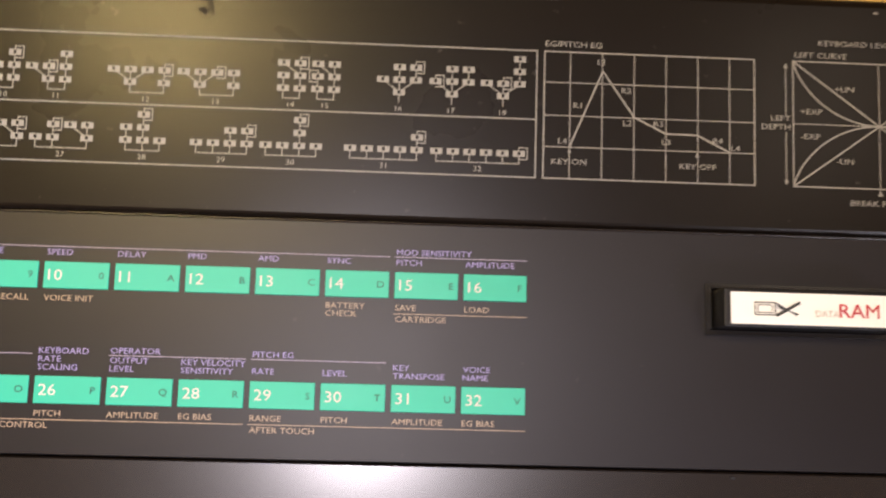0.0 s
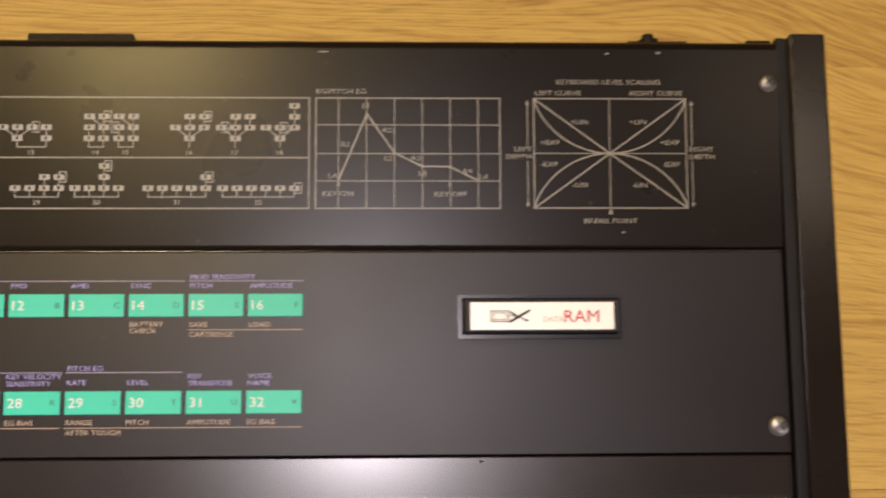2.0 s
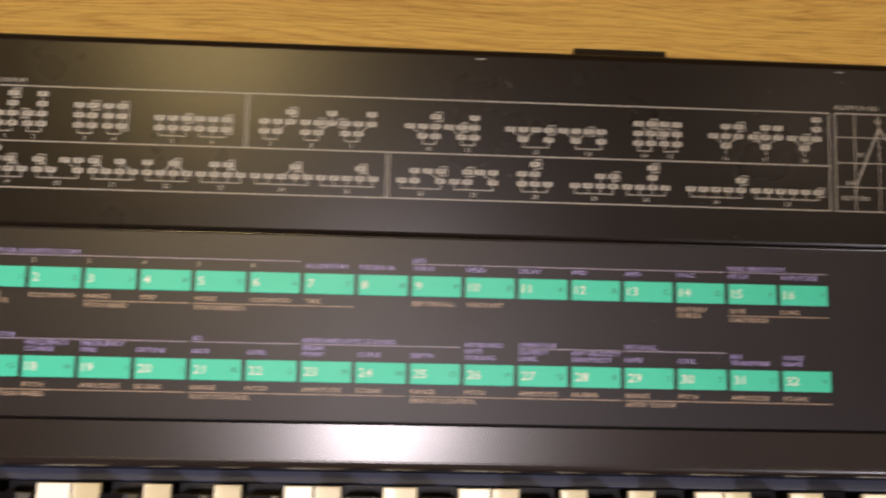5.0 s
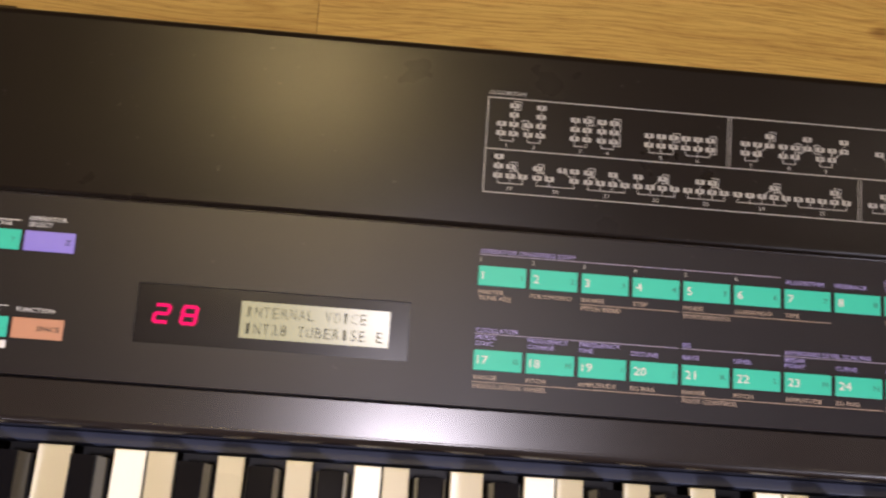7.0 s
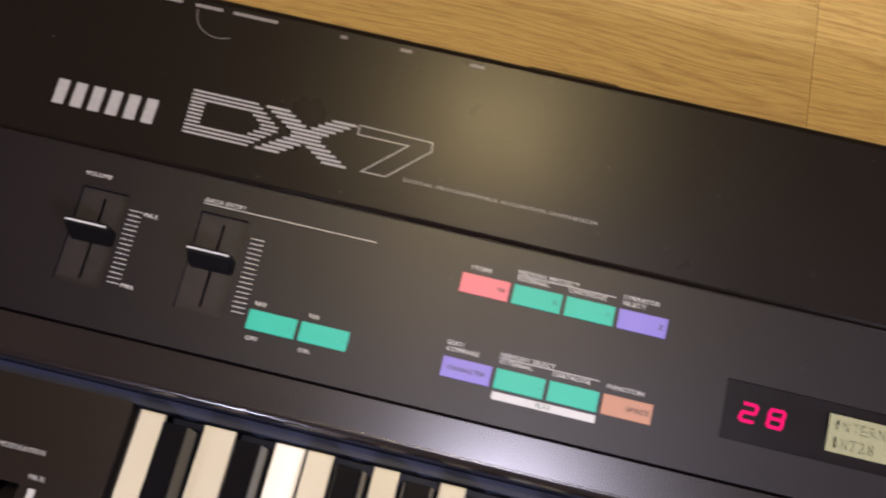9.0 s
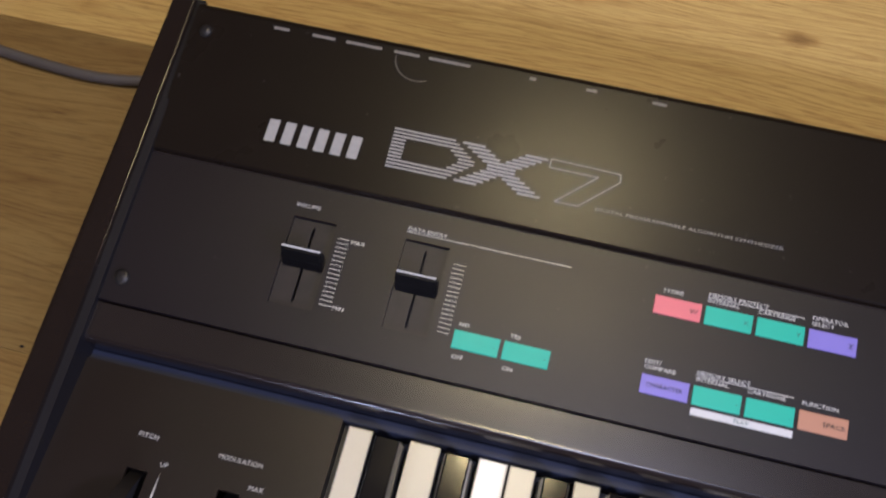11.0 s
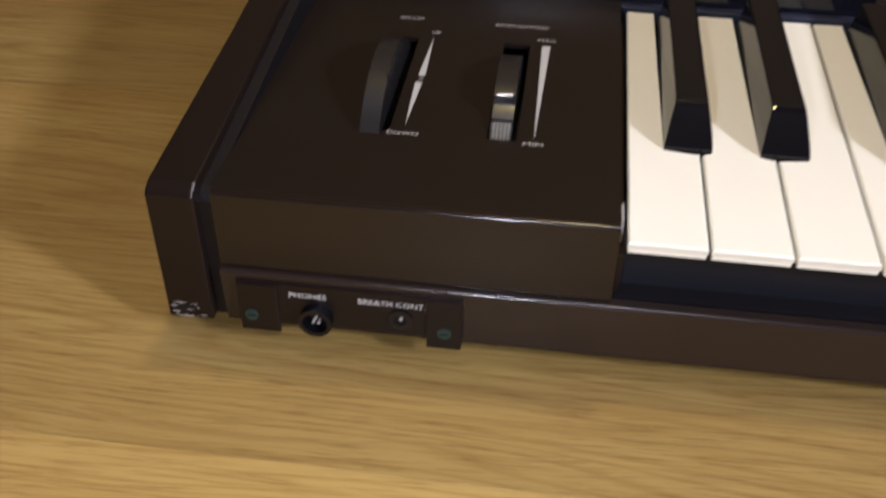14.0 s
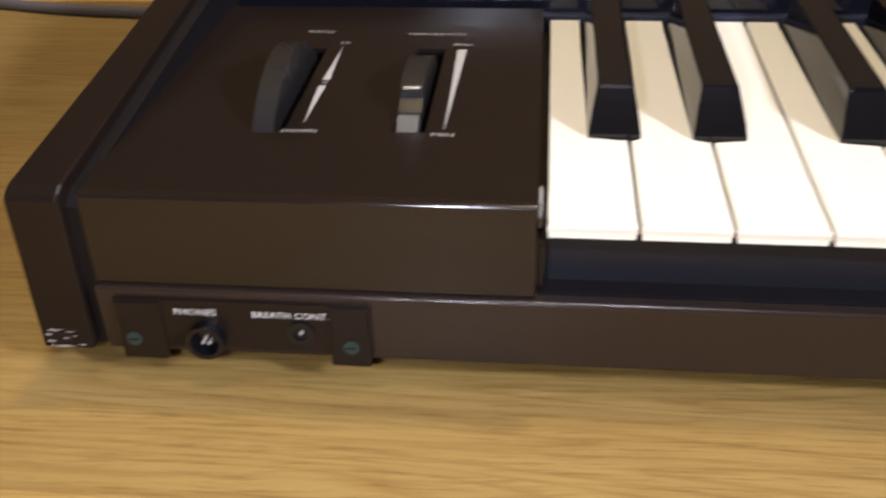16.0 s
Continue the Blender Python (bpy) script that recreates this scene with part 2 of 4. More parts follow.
        L(wob.outputs["Color"], add.inputs[0])
        L(geo.outputs["Position"], add.inputs[2])
        L(add.outputs[0], sc.inputs["Vector"])
        L(sc.outputs[0], d.inputs[0])
        d.inputs[1].default_value = ((kx + kr * 0.4) * 0.7, (ky + kr * 0.4) * 1.3, 0)
        mr = N("ShaderNodeMapRange")
        mr.inputs[1].default_value, mr.inputs[2].default_value = kr * 0.3, kr * 1.3
        L(d.outputs["Value"], mr.inputs[0])
        col = blend("MULTIPLY", 0.75, col, ramp(mr.outputs[0], (0.0, (0.30, 0.20, 0.15)), (0.7, (0.8, 0.72, 0.66)), (1.0, (1, 1, 1))))
    L(col, b.inputs["Base Color"])
    b.inputs["Roughness"].default_value = 0.48
    b.inputs["Specular IOR Level"].default_value = 0.35
    bp = N("ShaderNodeBump")
    bp.inputs["Strength"].default_value, bp.inputs["Distance"].default_value = 0.25, 0.0005
    L(noise_at(28, 520, 1.0, 3, 0.3), bp.inputs["Height"])
    L(bp.outputs[0], b.inputs["Normal"])
    return m


OAK = wood()


# ---- builders ----
def finish(name, bm, mat, parent=None, label=""):
    me = bpy.data.meshes.new(name)
    bmesh.ops.recalc_face_normals(bm, faces=bm.faces)
    bm.to_mesh(me)
    bm.free()
    for x in (mat if isinstance(mat, (list, tuple)) else [mat]):
        me.materials.append(x)
    ob = new(name, me)
    if parent:
        ob.parent = parent
    if label:
        tagged(ob, label)
    return ob


part = finish


def again(ob, place, parent):
    """Another piece on the same mesh."""
    o = new(ob.name.split(".")[0], ob.data)
    o.location, o.parent = place, parent
    return o


def box(bm, x0, x1, y0, y1, z0, z1, bevel=0.0, zt=None, mat=0):
    """A box; zt(y) may give a sloping top and z1 then adds to it."""
    vs = []
    for x, y, top in ((x0, y0, 0), (x1, y0, 0), (x1, y1, 0), (x0, y1, 0), (x0, y0, 1), (x1, y0, 1), (x1, y1, 1), (x0, y1, 1)):
        z = (z1 if top else z0) + (zt(y) if zt else 0)
        vs.append(bm.verts.new((x, y, z)))
    fs = [bm.faces.new([vs[i] for i in q]) for q in ((3, 2, 1, 0), (4, 5, 6, 7), (0, 1, 5, 4), (1, 2, 6, 5), (2, 3, 7, 6), (3, 0, 4, 7))]
    for q in fs:
        q.material_index = mat
    if bevel:
        es = list({e for q in fs for e in q.edges})
        bmesh.ops.bevel(bm, geom=es, offset=bevel, segments=2, affect="EDGES", profile=0.6)
    return bm


def extrude_yz(bm, pts, x0, x1, bevel=0.0):
    a = [bm.verts.new((x0, y, z)) for y, z in pts]
    b = [bm.verts.new((x1, y, z)) for y, z in pts]
    n = len(pts)
    caps = [bm.faces.new(a[::-1]), bm.faces.new(b)]
    for i in range(n):
        bm.faces.new((a[i], a[(i + 1) % n], b[(i + 1) % n], b[i]))
    if bevel:
        es = list({e for q in caps for e in q.edges})
        bmesh.ops.bevel(bm, geom=es, offset=bevel, segments=2, affect="EDGES", profile=0.6)
    return bm


def plate(bm, x0, x1, y0, y1, zt, thick, holes=()):
    """A plate with real openings, on the surface zt(y)."""
    xs = sorted({x0, x1, *[v for h in holes for v in h[:2]]})
    ys = sorted({y0, y1, *[v for h in holes for v in h[2:]]})
    solid = {}
    for i in range(len(xs) - 1):
        for j in range(len(ys) - 1):
            cx, cy = (xs[i] + xs[i + 1]) / 2, (ys[j] + ys[j + 1]) / 2
            solid[i, j] = not any(h[0] < cx < h[1] and h[2] < cy < h[3] for h in holes)
    vert = {}

    def v(i, j, k):
        if (i, j, k) not in vert:
            vert[i, j, k] = bm.verts.new((xs[i], ys[j], zt(ys[j]) - k * thick))
        return vert[i, j, k]

    for (i, j), s in solid.items():
        if not s:
            continue
        bm.faces.new((v(i, j, 0), v(i + 1, j, 0), v(i + 1, j + 1, 0), v(i, j + 1, 0)))
        bm.faces.new((v(i, j + 1, 1), v(i + 1, j + 1, 1), v(i + 1, j, 1), v(i, j, 1)))
        for di, dj, p, q in ((-1, 0, (i, j + 1), (i, j)), (1, 0, (i + 1, j), (i + 1, j + 1)), (0, -1, (i, j), (i + 1, j)), (0, 1, (i + 1, j + 1), (i, j + 1))):
            if not solid.get((i + di, j + dj), False):
                bm.faces.new((v(*p, 0), v(*p, 1), v(*q, 1), v(*q, 0)))
    return bm


def tube(bm, centre, axis, r0, r1, length, n=24, mat=0):
    """A ring or disc of outer radius r0 and inner r1 along axis, from centre."""
    w = Vector(axis).normalized()
    u = w.orthogonal().normalized()
    t = w.cross(u)
    c = Vector(centre)
    rings = []
    for r, d in ((r0, 0), (r0, length), (r1, length), (r1, 0)):
        rings.append([bm.verts.new(c + w * d + (u * math.cos(2 * math.pi * k / n) + t * math.sin(2 * math.pi * k / n)) * r) for k in range(n)] if r > 0 else None)
    rings = [r for r in rings if r]
    for a, b in zip(rings, rings[1:]):
        for k in range(n):
            bm.faces.new((a[k], a[(k + 1) % n], b[(k + 1) % n], b[k])).material_index = mat
    if r1 <= 0:
        bm.faces.new(rings[-1]).material_index = mat
        bm.faces.new(rings[0][::-1]).material_index = mat
    else:
        a, b = rings[-1], rings[0]
        for k in range(n):
            bm.faces.new((a[k], a[(k + 1) % n], b[(k + 1) % n], b[k])).material_index = mat
    return bm


# sloping surfaces of the instrument
def zc(y):
    return 0.0856 + 0.1512 * (y - 0.22)


def zr(y):
    return 0.1021 + 0.1956 * (y - 0.30)


def zw(y):
    return 0.0607 + 0.0362 * (y - 0.08)


def zcheek(y):
    return 0.0585 + 0.150 * y


LIFT = 0.00025


def quad(bm, pts, surf, mat=0, lift=LIFT):
    f = bm.faces.new([bm.verts.new((x, y, surf(y) + lift)) for x, y in pts])
    f.material_index = mat
    return f


def rect(bm, x0, x1, y0, y1, surf, mat=0, lift=LIFT):
    return quad(bm, ((x0, y0), (x1, y0), (x1, y1), (x0, y1)), surf, mat, lift)


def line(bm, a, b, w, surf, mat=0, lift=LIFT):
    d = Vector((b[0] - a[0], b[1] - a[1]))
    d.normalize()
    n = Vector((-d.y, d.x)) * w / 2
    d = d * w / 2
    quad(bm, ((a[0] - d.x - n.x, a[1] - d.y - n.y), (b[0] + d.x - n.x, b[1] + d.y - n.y), (b[0] + d.x + n.x, b[1] + d.y + n.y), (a[0] - d.x + n.x, a[1] - d.y + n.y)), surf, mat, lift)


def frame_lines(bm, x0, x1, y0, y1, w, surf):
    for a, b in (((x0, y0), (x1, y0)), ((x1, y0), (x1, y1)), ((x1, y1), (x0, y1)), ((x0, y1), (x0, y0))):
        line(bm, a, b, w, surf)


# lettering in the built-in font, made once for each word
LETTERS = {}


def letters(words):
    made = []
    for s in words:
        if s in LETTERS:
            continue
        cu = bpy.data.curves.new("word", "FONT")
        cu.body, cu.size, cu.resolution_u = s, 1.0, 2
        made.append((s, new("word", cu)))
    bpy.context.view_layer.update()
    dg = bpy.context.evaluated_depsgraph_get()
    for s, ob in made:
        me = ob.evaluated_get(dg).to_mesh()
        co = np.array([v.co[:2] for v in me.vertices]).reshape(-1, 2)
        LETTERS[s] = (co, [tuple(p.vertices) for p in me.polygons])
        ob.evaluated_get(dg).to_mesh_clear()
    for s, ob in made:
        cu = ob.data
        bpy.data.objects.remove(ob)
        bpy.data.curves.remove(cu)


def word(bm, s, x, y, height, surf, width=None, wide=1.0, align="l", slant=0.0, mat=0, lift=LIFT, upright=None):
    """Lays a word on a surface; x, y is its lower left (or middle, or right) corner, height that of its capitals."""
    co, polys = LETTERS[s]
    k = height / 0.69
    lo, hi = co[:, 0].min(), co[:, 0].max()
    kx = (width / (hi - lo)) if width else k * wide
    px = (co[:, 0] - lo) * kx
    total = (hi - lo) * kx
    px = px - (total if align == "r" else total / 2 if align == "m" else 0)
    py = co[:, 1] * k
    px = px + slant * py
    if upright is not None:
        vs = [bm.verts.new((x + a, upright, y + b)) for a, b in zip(px, py)]
    else:
        vs = [bm.verts.new((x + a, y + b, surf(y + b) + lift)) for a, b in zip(px, py)]
    for p in polys:
        try:
            bm.faces.new([vs[i] for i in p]).material_index = mat
        except ValueError:
            pass


def legend(s, x, y, height, surf, mat, parent, name="legend", **kw):
    letters([s])
    kw.setdefault("wide", 1.17)
    bm = bmesh.new()
    word(bm, s, x, y, height, surf, **kw)
    return part(name, bm, mat, parent)


# ---- room ----
def slab(name, x0, x1, y0, y1, z0, z1, mat, label, category):
    return tagged(finish(name, box(bmesh.new(), x0, x1, y0, y1, z0, z1), mat), label, category, kind="structure")


RX0, RX1, RY0, RY1, RZ = -1.6, 2.7, -1.9, 1.9, 5.2
slab("wall_west", RX0 - 0.1, RX0, RY0, RY1, 0, RZ, WALL, "plain warm cream painted wall", "wall")
slab("wall_east", RX1, RX1 + 0.1, RY0, RY1, 0, RZ, WALL, "plain warm cream painted wall", "wall")
slab("wall_south", RX0 - 0.1, RX1 + 0.1, RY0 - 0.1, RY0, 0, RZ, WALL, "plain warm cream painted wall", "wall")
slab("wall_north", RX0 - 0.1, RX1 + 0.1, RY1, RY1 + 0.1, 0, RZ, WALL, "plain warm cream painted wall", "wall")
slab("ceiling", RX0 - 0.1, RX1 + 0.1, RY0 - 0.1, RY1 + 0.1, RZ, RZ + 0.1, CEIL, "plain off-white painted ceiling", "ceiling")
floor = slab("floor", RX0, RX1, RY0, RY1, -0.08, -0.0045, DARK, "honey-coloured oak floorboards with streaky grain", "floor")

# ---- synthesizer ----
synth = tagged(new("synthesizer"), "dark brown vintage synthesizer with green buttons lying on oak boards", "synthesizer")
X0, X1, XE = 0.0188, 1.0035, 1.0205   # inner faces of the cheeks, outer end

# end cheeks
bm = bmesh.new()
prof = [(0.0, 0.0097), (0.08, 0.0097), (0.16, 0.0097), (0.3135, 0.0097), (0.3135, zcheek(0.3135)), (0.16, zcheek(0.16)), (0.08, zcheek(0.08)), (0.004, zcheek(0.004)), (0.0012, 0.0576), (0.0, 0.0560)]
GROOVE = 0.0040
extrude_yz(bm, prof, 0.0, X0 - GROOVE, bevel=0.0009)


def slim(bm):
    """The left cheek grows slimmer towards the back."""
    for v in bm.verts:
        v.co.x += (0.0062 if v.co.x < 0.005 else 0.0022) * min(1.0, max(0.0, v.co.y) / 0.16)
    return bm


part("end_cheek", slim(bm), FRONT, synth, "dark brown enamelled end cheek chipped at its lower front corner")
bm = bmesh.new()
extrude_yz(bm, prof, X1 + GROOVE * 0.9, XE, bevel=0.0009)
part("end_cheek", bm, FRONT, synth)
inner = [(y + (0.0035 if y < 0.005 else 0.0), z - (0.0032 if z > 0.02 else 0.0)) for y, z in prof]
for xa, xb in ((X0 - GROOVE, X0), (X1, X1 + GROOVE * 0.9)):
    bm = extrude_yz(bmesh.new(), inner, xa, xb)
    part("cheek_groove", slim(bm) if xa < 0.5 else bm, DARK, synth, "dark sunken joint along the cheek")
random.seed(4)
for xa, xb, z, th in ((0.0020, 0.0068, 0.0156, 0.0008), (0.0012, 0.0036, 0.0140, 0.0008), (0.0075, 0.0105, 0.0152, 0.0005), (0.0014, 0.0040, 0.0118, 0.0011), (0.0062, 0.0085, 0.0128, 0.0006), (0.0020, 0.0094, 0.0103, 0.0010), (0.0100, 0.0130, 0.0108, 0.0006), (0.0090, 0.0106, 0.0137, 0.0004)):
    bm = bmesh.new()
    pa, pb = [], []
    for k in range(9):
        u = k / 8
        g, s = th * (0.15 + 0.85 * math.sin(math.pi * u)) * random.uniform(0.4, 1.0) / 2, random.uniform(-0.3, 0.3) * th
        pa.append(bm.verts.new((xa + (xb - xa) * u, -0.00015, max(0.0100, z + s + g))))
        pb.append(bm.verts.new((xa + (xb - xa) * u, -0.00015, max(0.0098, z + s - g))))
    for k in range(8):
        bm.faces.new((pa[k], pa[k + 1], pb[k + 1], pb[k]))
    part("chipped_paint", bm, CHIP, synth, "bare pale chip in the brown paint")

bm = bmesh.new()
vs = [bm.verts.new((0.0056 + 0.0042 * random.uniform(0.7, 1.0) * math.cos(k * math.pi / 8), -0.0001, 0.0129 + 0.0022 * random.uniform(0.7, 1.0) * math.sin(k * math.pi / 8))) for k in range(16)]
bm.faces.new(vs)
part("scuff_mark", bm, SCUFF, synth, "dark bruise in the paint among pale chips")

# inner body, dark
bm = bmesh.new()
extrude_yz(bm, [(0.004, 0.0110), (0.3085, 0.0110), (0.3085, zr(0.3085) - 0.006), (0.2380, zc(0.2380) - 0.0115), (0.1480, zc(0.1480) - 0.0115), (0.1480, 0.0420), (0.0060, 0.0300)], X0 + 0.0002, X1 - 0.0002)
part("inner_body", bm, DARK, synth)

# rear panel, bent down at the back
bm = bmesh.new()
pts = [(0.2366, zr(0.2366) - 0.004), (0.2366, zr(0.2366) - 0.0009), (0.2369, zr(0.2369) - 0.0003), (0.2376, zr(0.2376)), (0.3079, zr(0.3079))]
pts += [(0.3079 + 0.0042 * math.sin(radians(a)), zr(0.3079) - 0.0036 * (1 - math.cos(radians(a)))) for a in range(8, 81, 8)]
pts += [(0.3123, zr(0.3079) - 0.0050), (0.3123, 0.0120), (0.3107, 0.0120), (0.3107, zr(0.3079) - 0.0075), (0.3068, zr(0.3068) - 0.004)]
extrude_yz(bm, pts, X0 + 0.0006, X1 - 0.0006)
rear = part("rear_panel", bm, REAR, synth, "satin dark brown rear panel printed with fine grey diagrams")

# button panel with its real openings
SLOTS = [(0.0930, 0.1128, 0.1807, 0.2205), (0.1438, 0.1636, 0.1807, 0.2212)]
WINDOW = (0.3640, 0.4715, 0.1807, 0.2040)
CARTSLOT = (0.8868, 0.9420, 0.2060, 0.2188)
bm = bmesh.new()
plate(bm, X0 + 0.0006, X1 - 0.0006, 0.1651, 0.2360, zc, 0.0018, [*SLOTS, WINDOW, CARTSLOT])
panel = part("button_panel", bm, PANEL, synth, "matt grey-brown membrane button panel")

bm = bmesh.new()
tube(bm, (X0 + 0.0008, 0.2359, zc(0.2359) - 0.0003), (1, 0, 0), 0.0006, 0, X1 - X0 - 0.0016, 12)
part("panel_edge", bm, STRIP, panel, "rounded rear edge of the button panel")

# satin strip that rolls down to the keys
bm = bmesh.new()
pts = [(0.1645, zc(0.1645) - 0.004), (0.1645, zc(0.1645) - 0.0012), (0.1639, zc(0.1639) - 0.0006), (0.1506, zc(0.1506) - 0.0004)]
pts += [(0.1506 - 0.0032 * math.sin(radians(a)), zc(0.1506) - 0.0004 - 0.0030 * (1 - math.cos(radians(a)))) for a in range(6, 91, 6)]
pts += [(0.1474, 0.0690), (0.1490, 0.0690), (0.1490, zc(0.149) - 0.005)]
extrude_yz(bm, pts, X0 + 0.0006, X1 - 0.0006)
part("satin_strip", bm, STRIP, synth, "satin dark strip that catches the light above the keys")
bm = bmesh.new()
box(bm, X0 + 0.0008, X1 - 0.0008, 0.1430, 0.1477, 0.0500, 0.0608, bevel=0.0006)
part("key_stop_rail", bm, BLUEBLACK, synth, "dark blue-black rail behind the keys")
bm = bmesh.new()
box(bm, X0 + 0.0007, X1 - 0.0007, 0.1478, 0.1484, 0.0600, 0.0700)
part("gloss_backing", bm, GLOSSBACK, synth, "glossy black backing that mirrors the keys")

# wheel panel with two openings, and its front
WX1 = 0.1368
HOLES = [(0.0553, 0.0646, 0.0405, 0.1022), (0.0953, 0.1047, 0.0405, 0.1026)]
bm = bmesh.new()
plate(bm, X0 + 0.0006, WX1, 0.0042, 0.1430, zw, 0.0016, HOLES)
wheels = part("wheel_panel", bm, BROWN, synth, "plain dark brown panel round the two wheels")
bm = bmesh.new()
pts = [(0.0042, zw(0.0042) - 0.0016), (0.0042, zw(0.0042))] + [(0.0026 - 0.0012 * math.sin(radians(a)), zw(0.0026) - 0.0012 * (1 - math.cos(radians(a)))) for a in range(0, 91, 6)]
pts += [(0.0014, 0.0315), (0.0034, 0.0315)]
extrude_yz(bm, pts, X0 + 0.0006, WX1)
part("wheel_panel_front", bm, FACIA, synth)
bm = bmesh.new()
extrude_yz(bm, [(0.0020, 0.0320), (0.1430, 0.0320), (0.1430, zw(0.143) - 0.0018), (0.0044, zw(0.0044) - 0.0018), (0.0020, zw(0.002) - 0.004)], WX1 - 0.0014, WX1 - 0.0002)
extrude_yz(bm, [(0.0060, 0.0320), (0.1430, 0.0320), (0.1430, 0.0540), (0.0060, 0.0450)], WX1 - 0.0001, 0.1390)
part("wheel_panel_side", bm, BROWN, synth)

bm = bmesh.new()
box(bm, WX1 + 0.0003, 0.1380, 0.0100, 0.0190, 0.0470, 0.0545, bevel=0.0003)
part("end_shim", bm, SHIM, synth, "pale grey shim beside the lowest key")

# front rail
bm = bmesh.new()
pts = [(0.0036, 0.0309), (0.0006, 0.0309)] + [(0.0006 - 0.0012 * math.sin(radians(a)), 0.0297 + 0.0012 * math.cos(radians(a))) for a in range(10, 91, 8)]
pts += [(-0.0003, 0.0220), (0.0006, 0.0103), (0.0036, 0.0103)]
extrude_yz(bm, pts, X0 + 0.0006, X1 - 0.0006)
part("front_rail", bm, RAIL, synth, "dark brown front rail under the keys")
bm = bmesh.new()
box(bm, 0.1362, X1 - 0.001, 0.0120, 0.0150, 0.0300, 0.0480)
part("key_bed_front", bm, BEDDARK, synth)

# right filler block beside the top key
K0, KP = 0.1390, 0.0233
bm = bmesh.new()
box(bm, K0 + 36 * KP + 0.0012, X1 - 0.0008, 0.0020, 0.1430, 0.0320, 0.0600, bevel=0.001)
part("end_block", bm, BROWN, synth)


# ---- keys ----
def ztop(y):
    return 0.0514 + 0.0580 * (y - 0.004)


BLACKS = {0: 0.0191, 1: 0.0488, 3: 0.0894, 4: 0.1165, 5: 0.1435}   # centre from the octave's C
BW, YF, YN, YB = 0.0164, 0.0040, 0.0500, 0.1420


def white_key(note, last=False):
    """Plan outline of a white key, notched for its black neighbours."""
    left = next((c + BW / 2 for k, c in BLACKS.items() if k == note - 1), None) if note not in (0, 3) else None
    right = BLACKS[note] - BW / 2 if note in BLACKS and not last else None
    a, b = 0.0004, KP - 0.0005
    base = note * KP
    pl = [(a, YF), (b, YF)]
    pl += [(b, YN), (right - base, YN), (right - base, YB)] if right is not None else [(b, YB)]
    pl += [(left - base, YB), (left - base, YN), (a, YN)] if left is not None else [(a, YB)]
    bm = bmesh.new()
    top = [bm.verts.new((x, y, ztop(y))) for x, y in pl]
    bot = [bm.verts.new((x, y + (0.0006 if y < 0.01 else 0), ztop(y) - 0.0023)) for x, y in pl]
    cap = bm.faces.new(top)
    n = len(pl)
    for i in range(n):
        bm.faces.new((top[i], bot[i], bot[(i + 1) % n], top[(i + 1) % n]))
    bm.faces.new(bot[::-1])
    bmesh.ops.bevel(bm, geom=list(cap.edges), offset=0.0007, segments=3, affect="EDGES", profile=0.5)
    box(bm, a + 0.0003, b - 0.0003, YF + 0.0008, YF + 0.004, 0.0474, 0.0492, bevel=0.0002)
    return bm


whites = {}
for i in range(36):
    note = i % 7
    kind = "last" if i == 35 else note
    if kind not in whites:
        whites[kind] = part("white_key", white_key(note, i == 35), IVORY, synth)
        whites[kind].location.x = K0 + i * KP
    else:
        again(whites[kind], (K0 + i * KP, 0, 0), synth)

bm = bmesh.new()
hb, ht = 0.0075, 0.0050
rows = []
PROF = [(0.0508, ztop(0.0508) - 0.003), (0.0511, ztop(0.0511) + 0.0010), (0.0536, 0.0594), (0.0566, 0.0634), (0.0590, 0.0661), (0.0597, 0.0667), (0.0605, 0.06705), (0.0640, 0.0674), (0.1375, 0.0706)]
for y, z in PROF:
    h = hb if z < 0.0564 else max(ht, hb - (hb - ht) * (z - 0.0564) / 0.0110)
    rows.append([bm.verts.new((-h, y, z)), bm.verts.new((h, y, z))])
for a, b in zip(rows, rows[1:]):
    bm.faces.new((a[0], a[1], b[1], b[0]))
foot = [bm.verts.new((-hb, 0.1378, ztop(0.1378) - 0.003)), bm.verts.new((hb, 0.1378, ztop(0.1378) - 0.003))]
bm.faces.new((rows[-1][0], rows[-1][1], foot[1], foot[0]))
for s in (0, 1):
    base = foot[s]
    for p, q in zip(rows, rows[1:]):
        bm.faces.new([p[s], q[s], base])
bm.faces.new((rows[0][0], rows[0][1], foot[1], foot[0]))
es = [e for e in bm.edges if all(v.co.z > 0.0560 for v in e.verts) and e.verts[0].co.x * e.verts[1].co.x > 0 and all(any((v.co - r[s].co).length < 1e-7 for r in rows for s in (0, 1)) for v in e.verts)]
bmesh.ops.bevel(bm, geom=es, offset=0.0007, segments=3, affect="EDGES", profile=0.6)
first = None
for o in range(5):
    for k, c in BLACKS.items():
        x = K0 + o * 7 * KP + c
        if first is None:
            first = part("black_key", bm, EBONY, synth)
            first.location.x = x
        else:
            again(first, (x, 0, 0), synth)


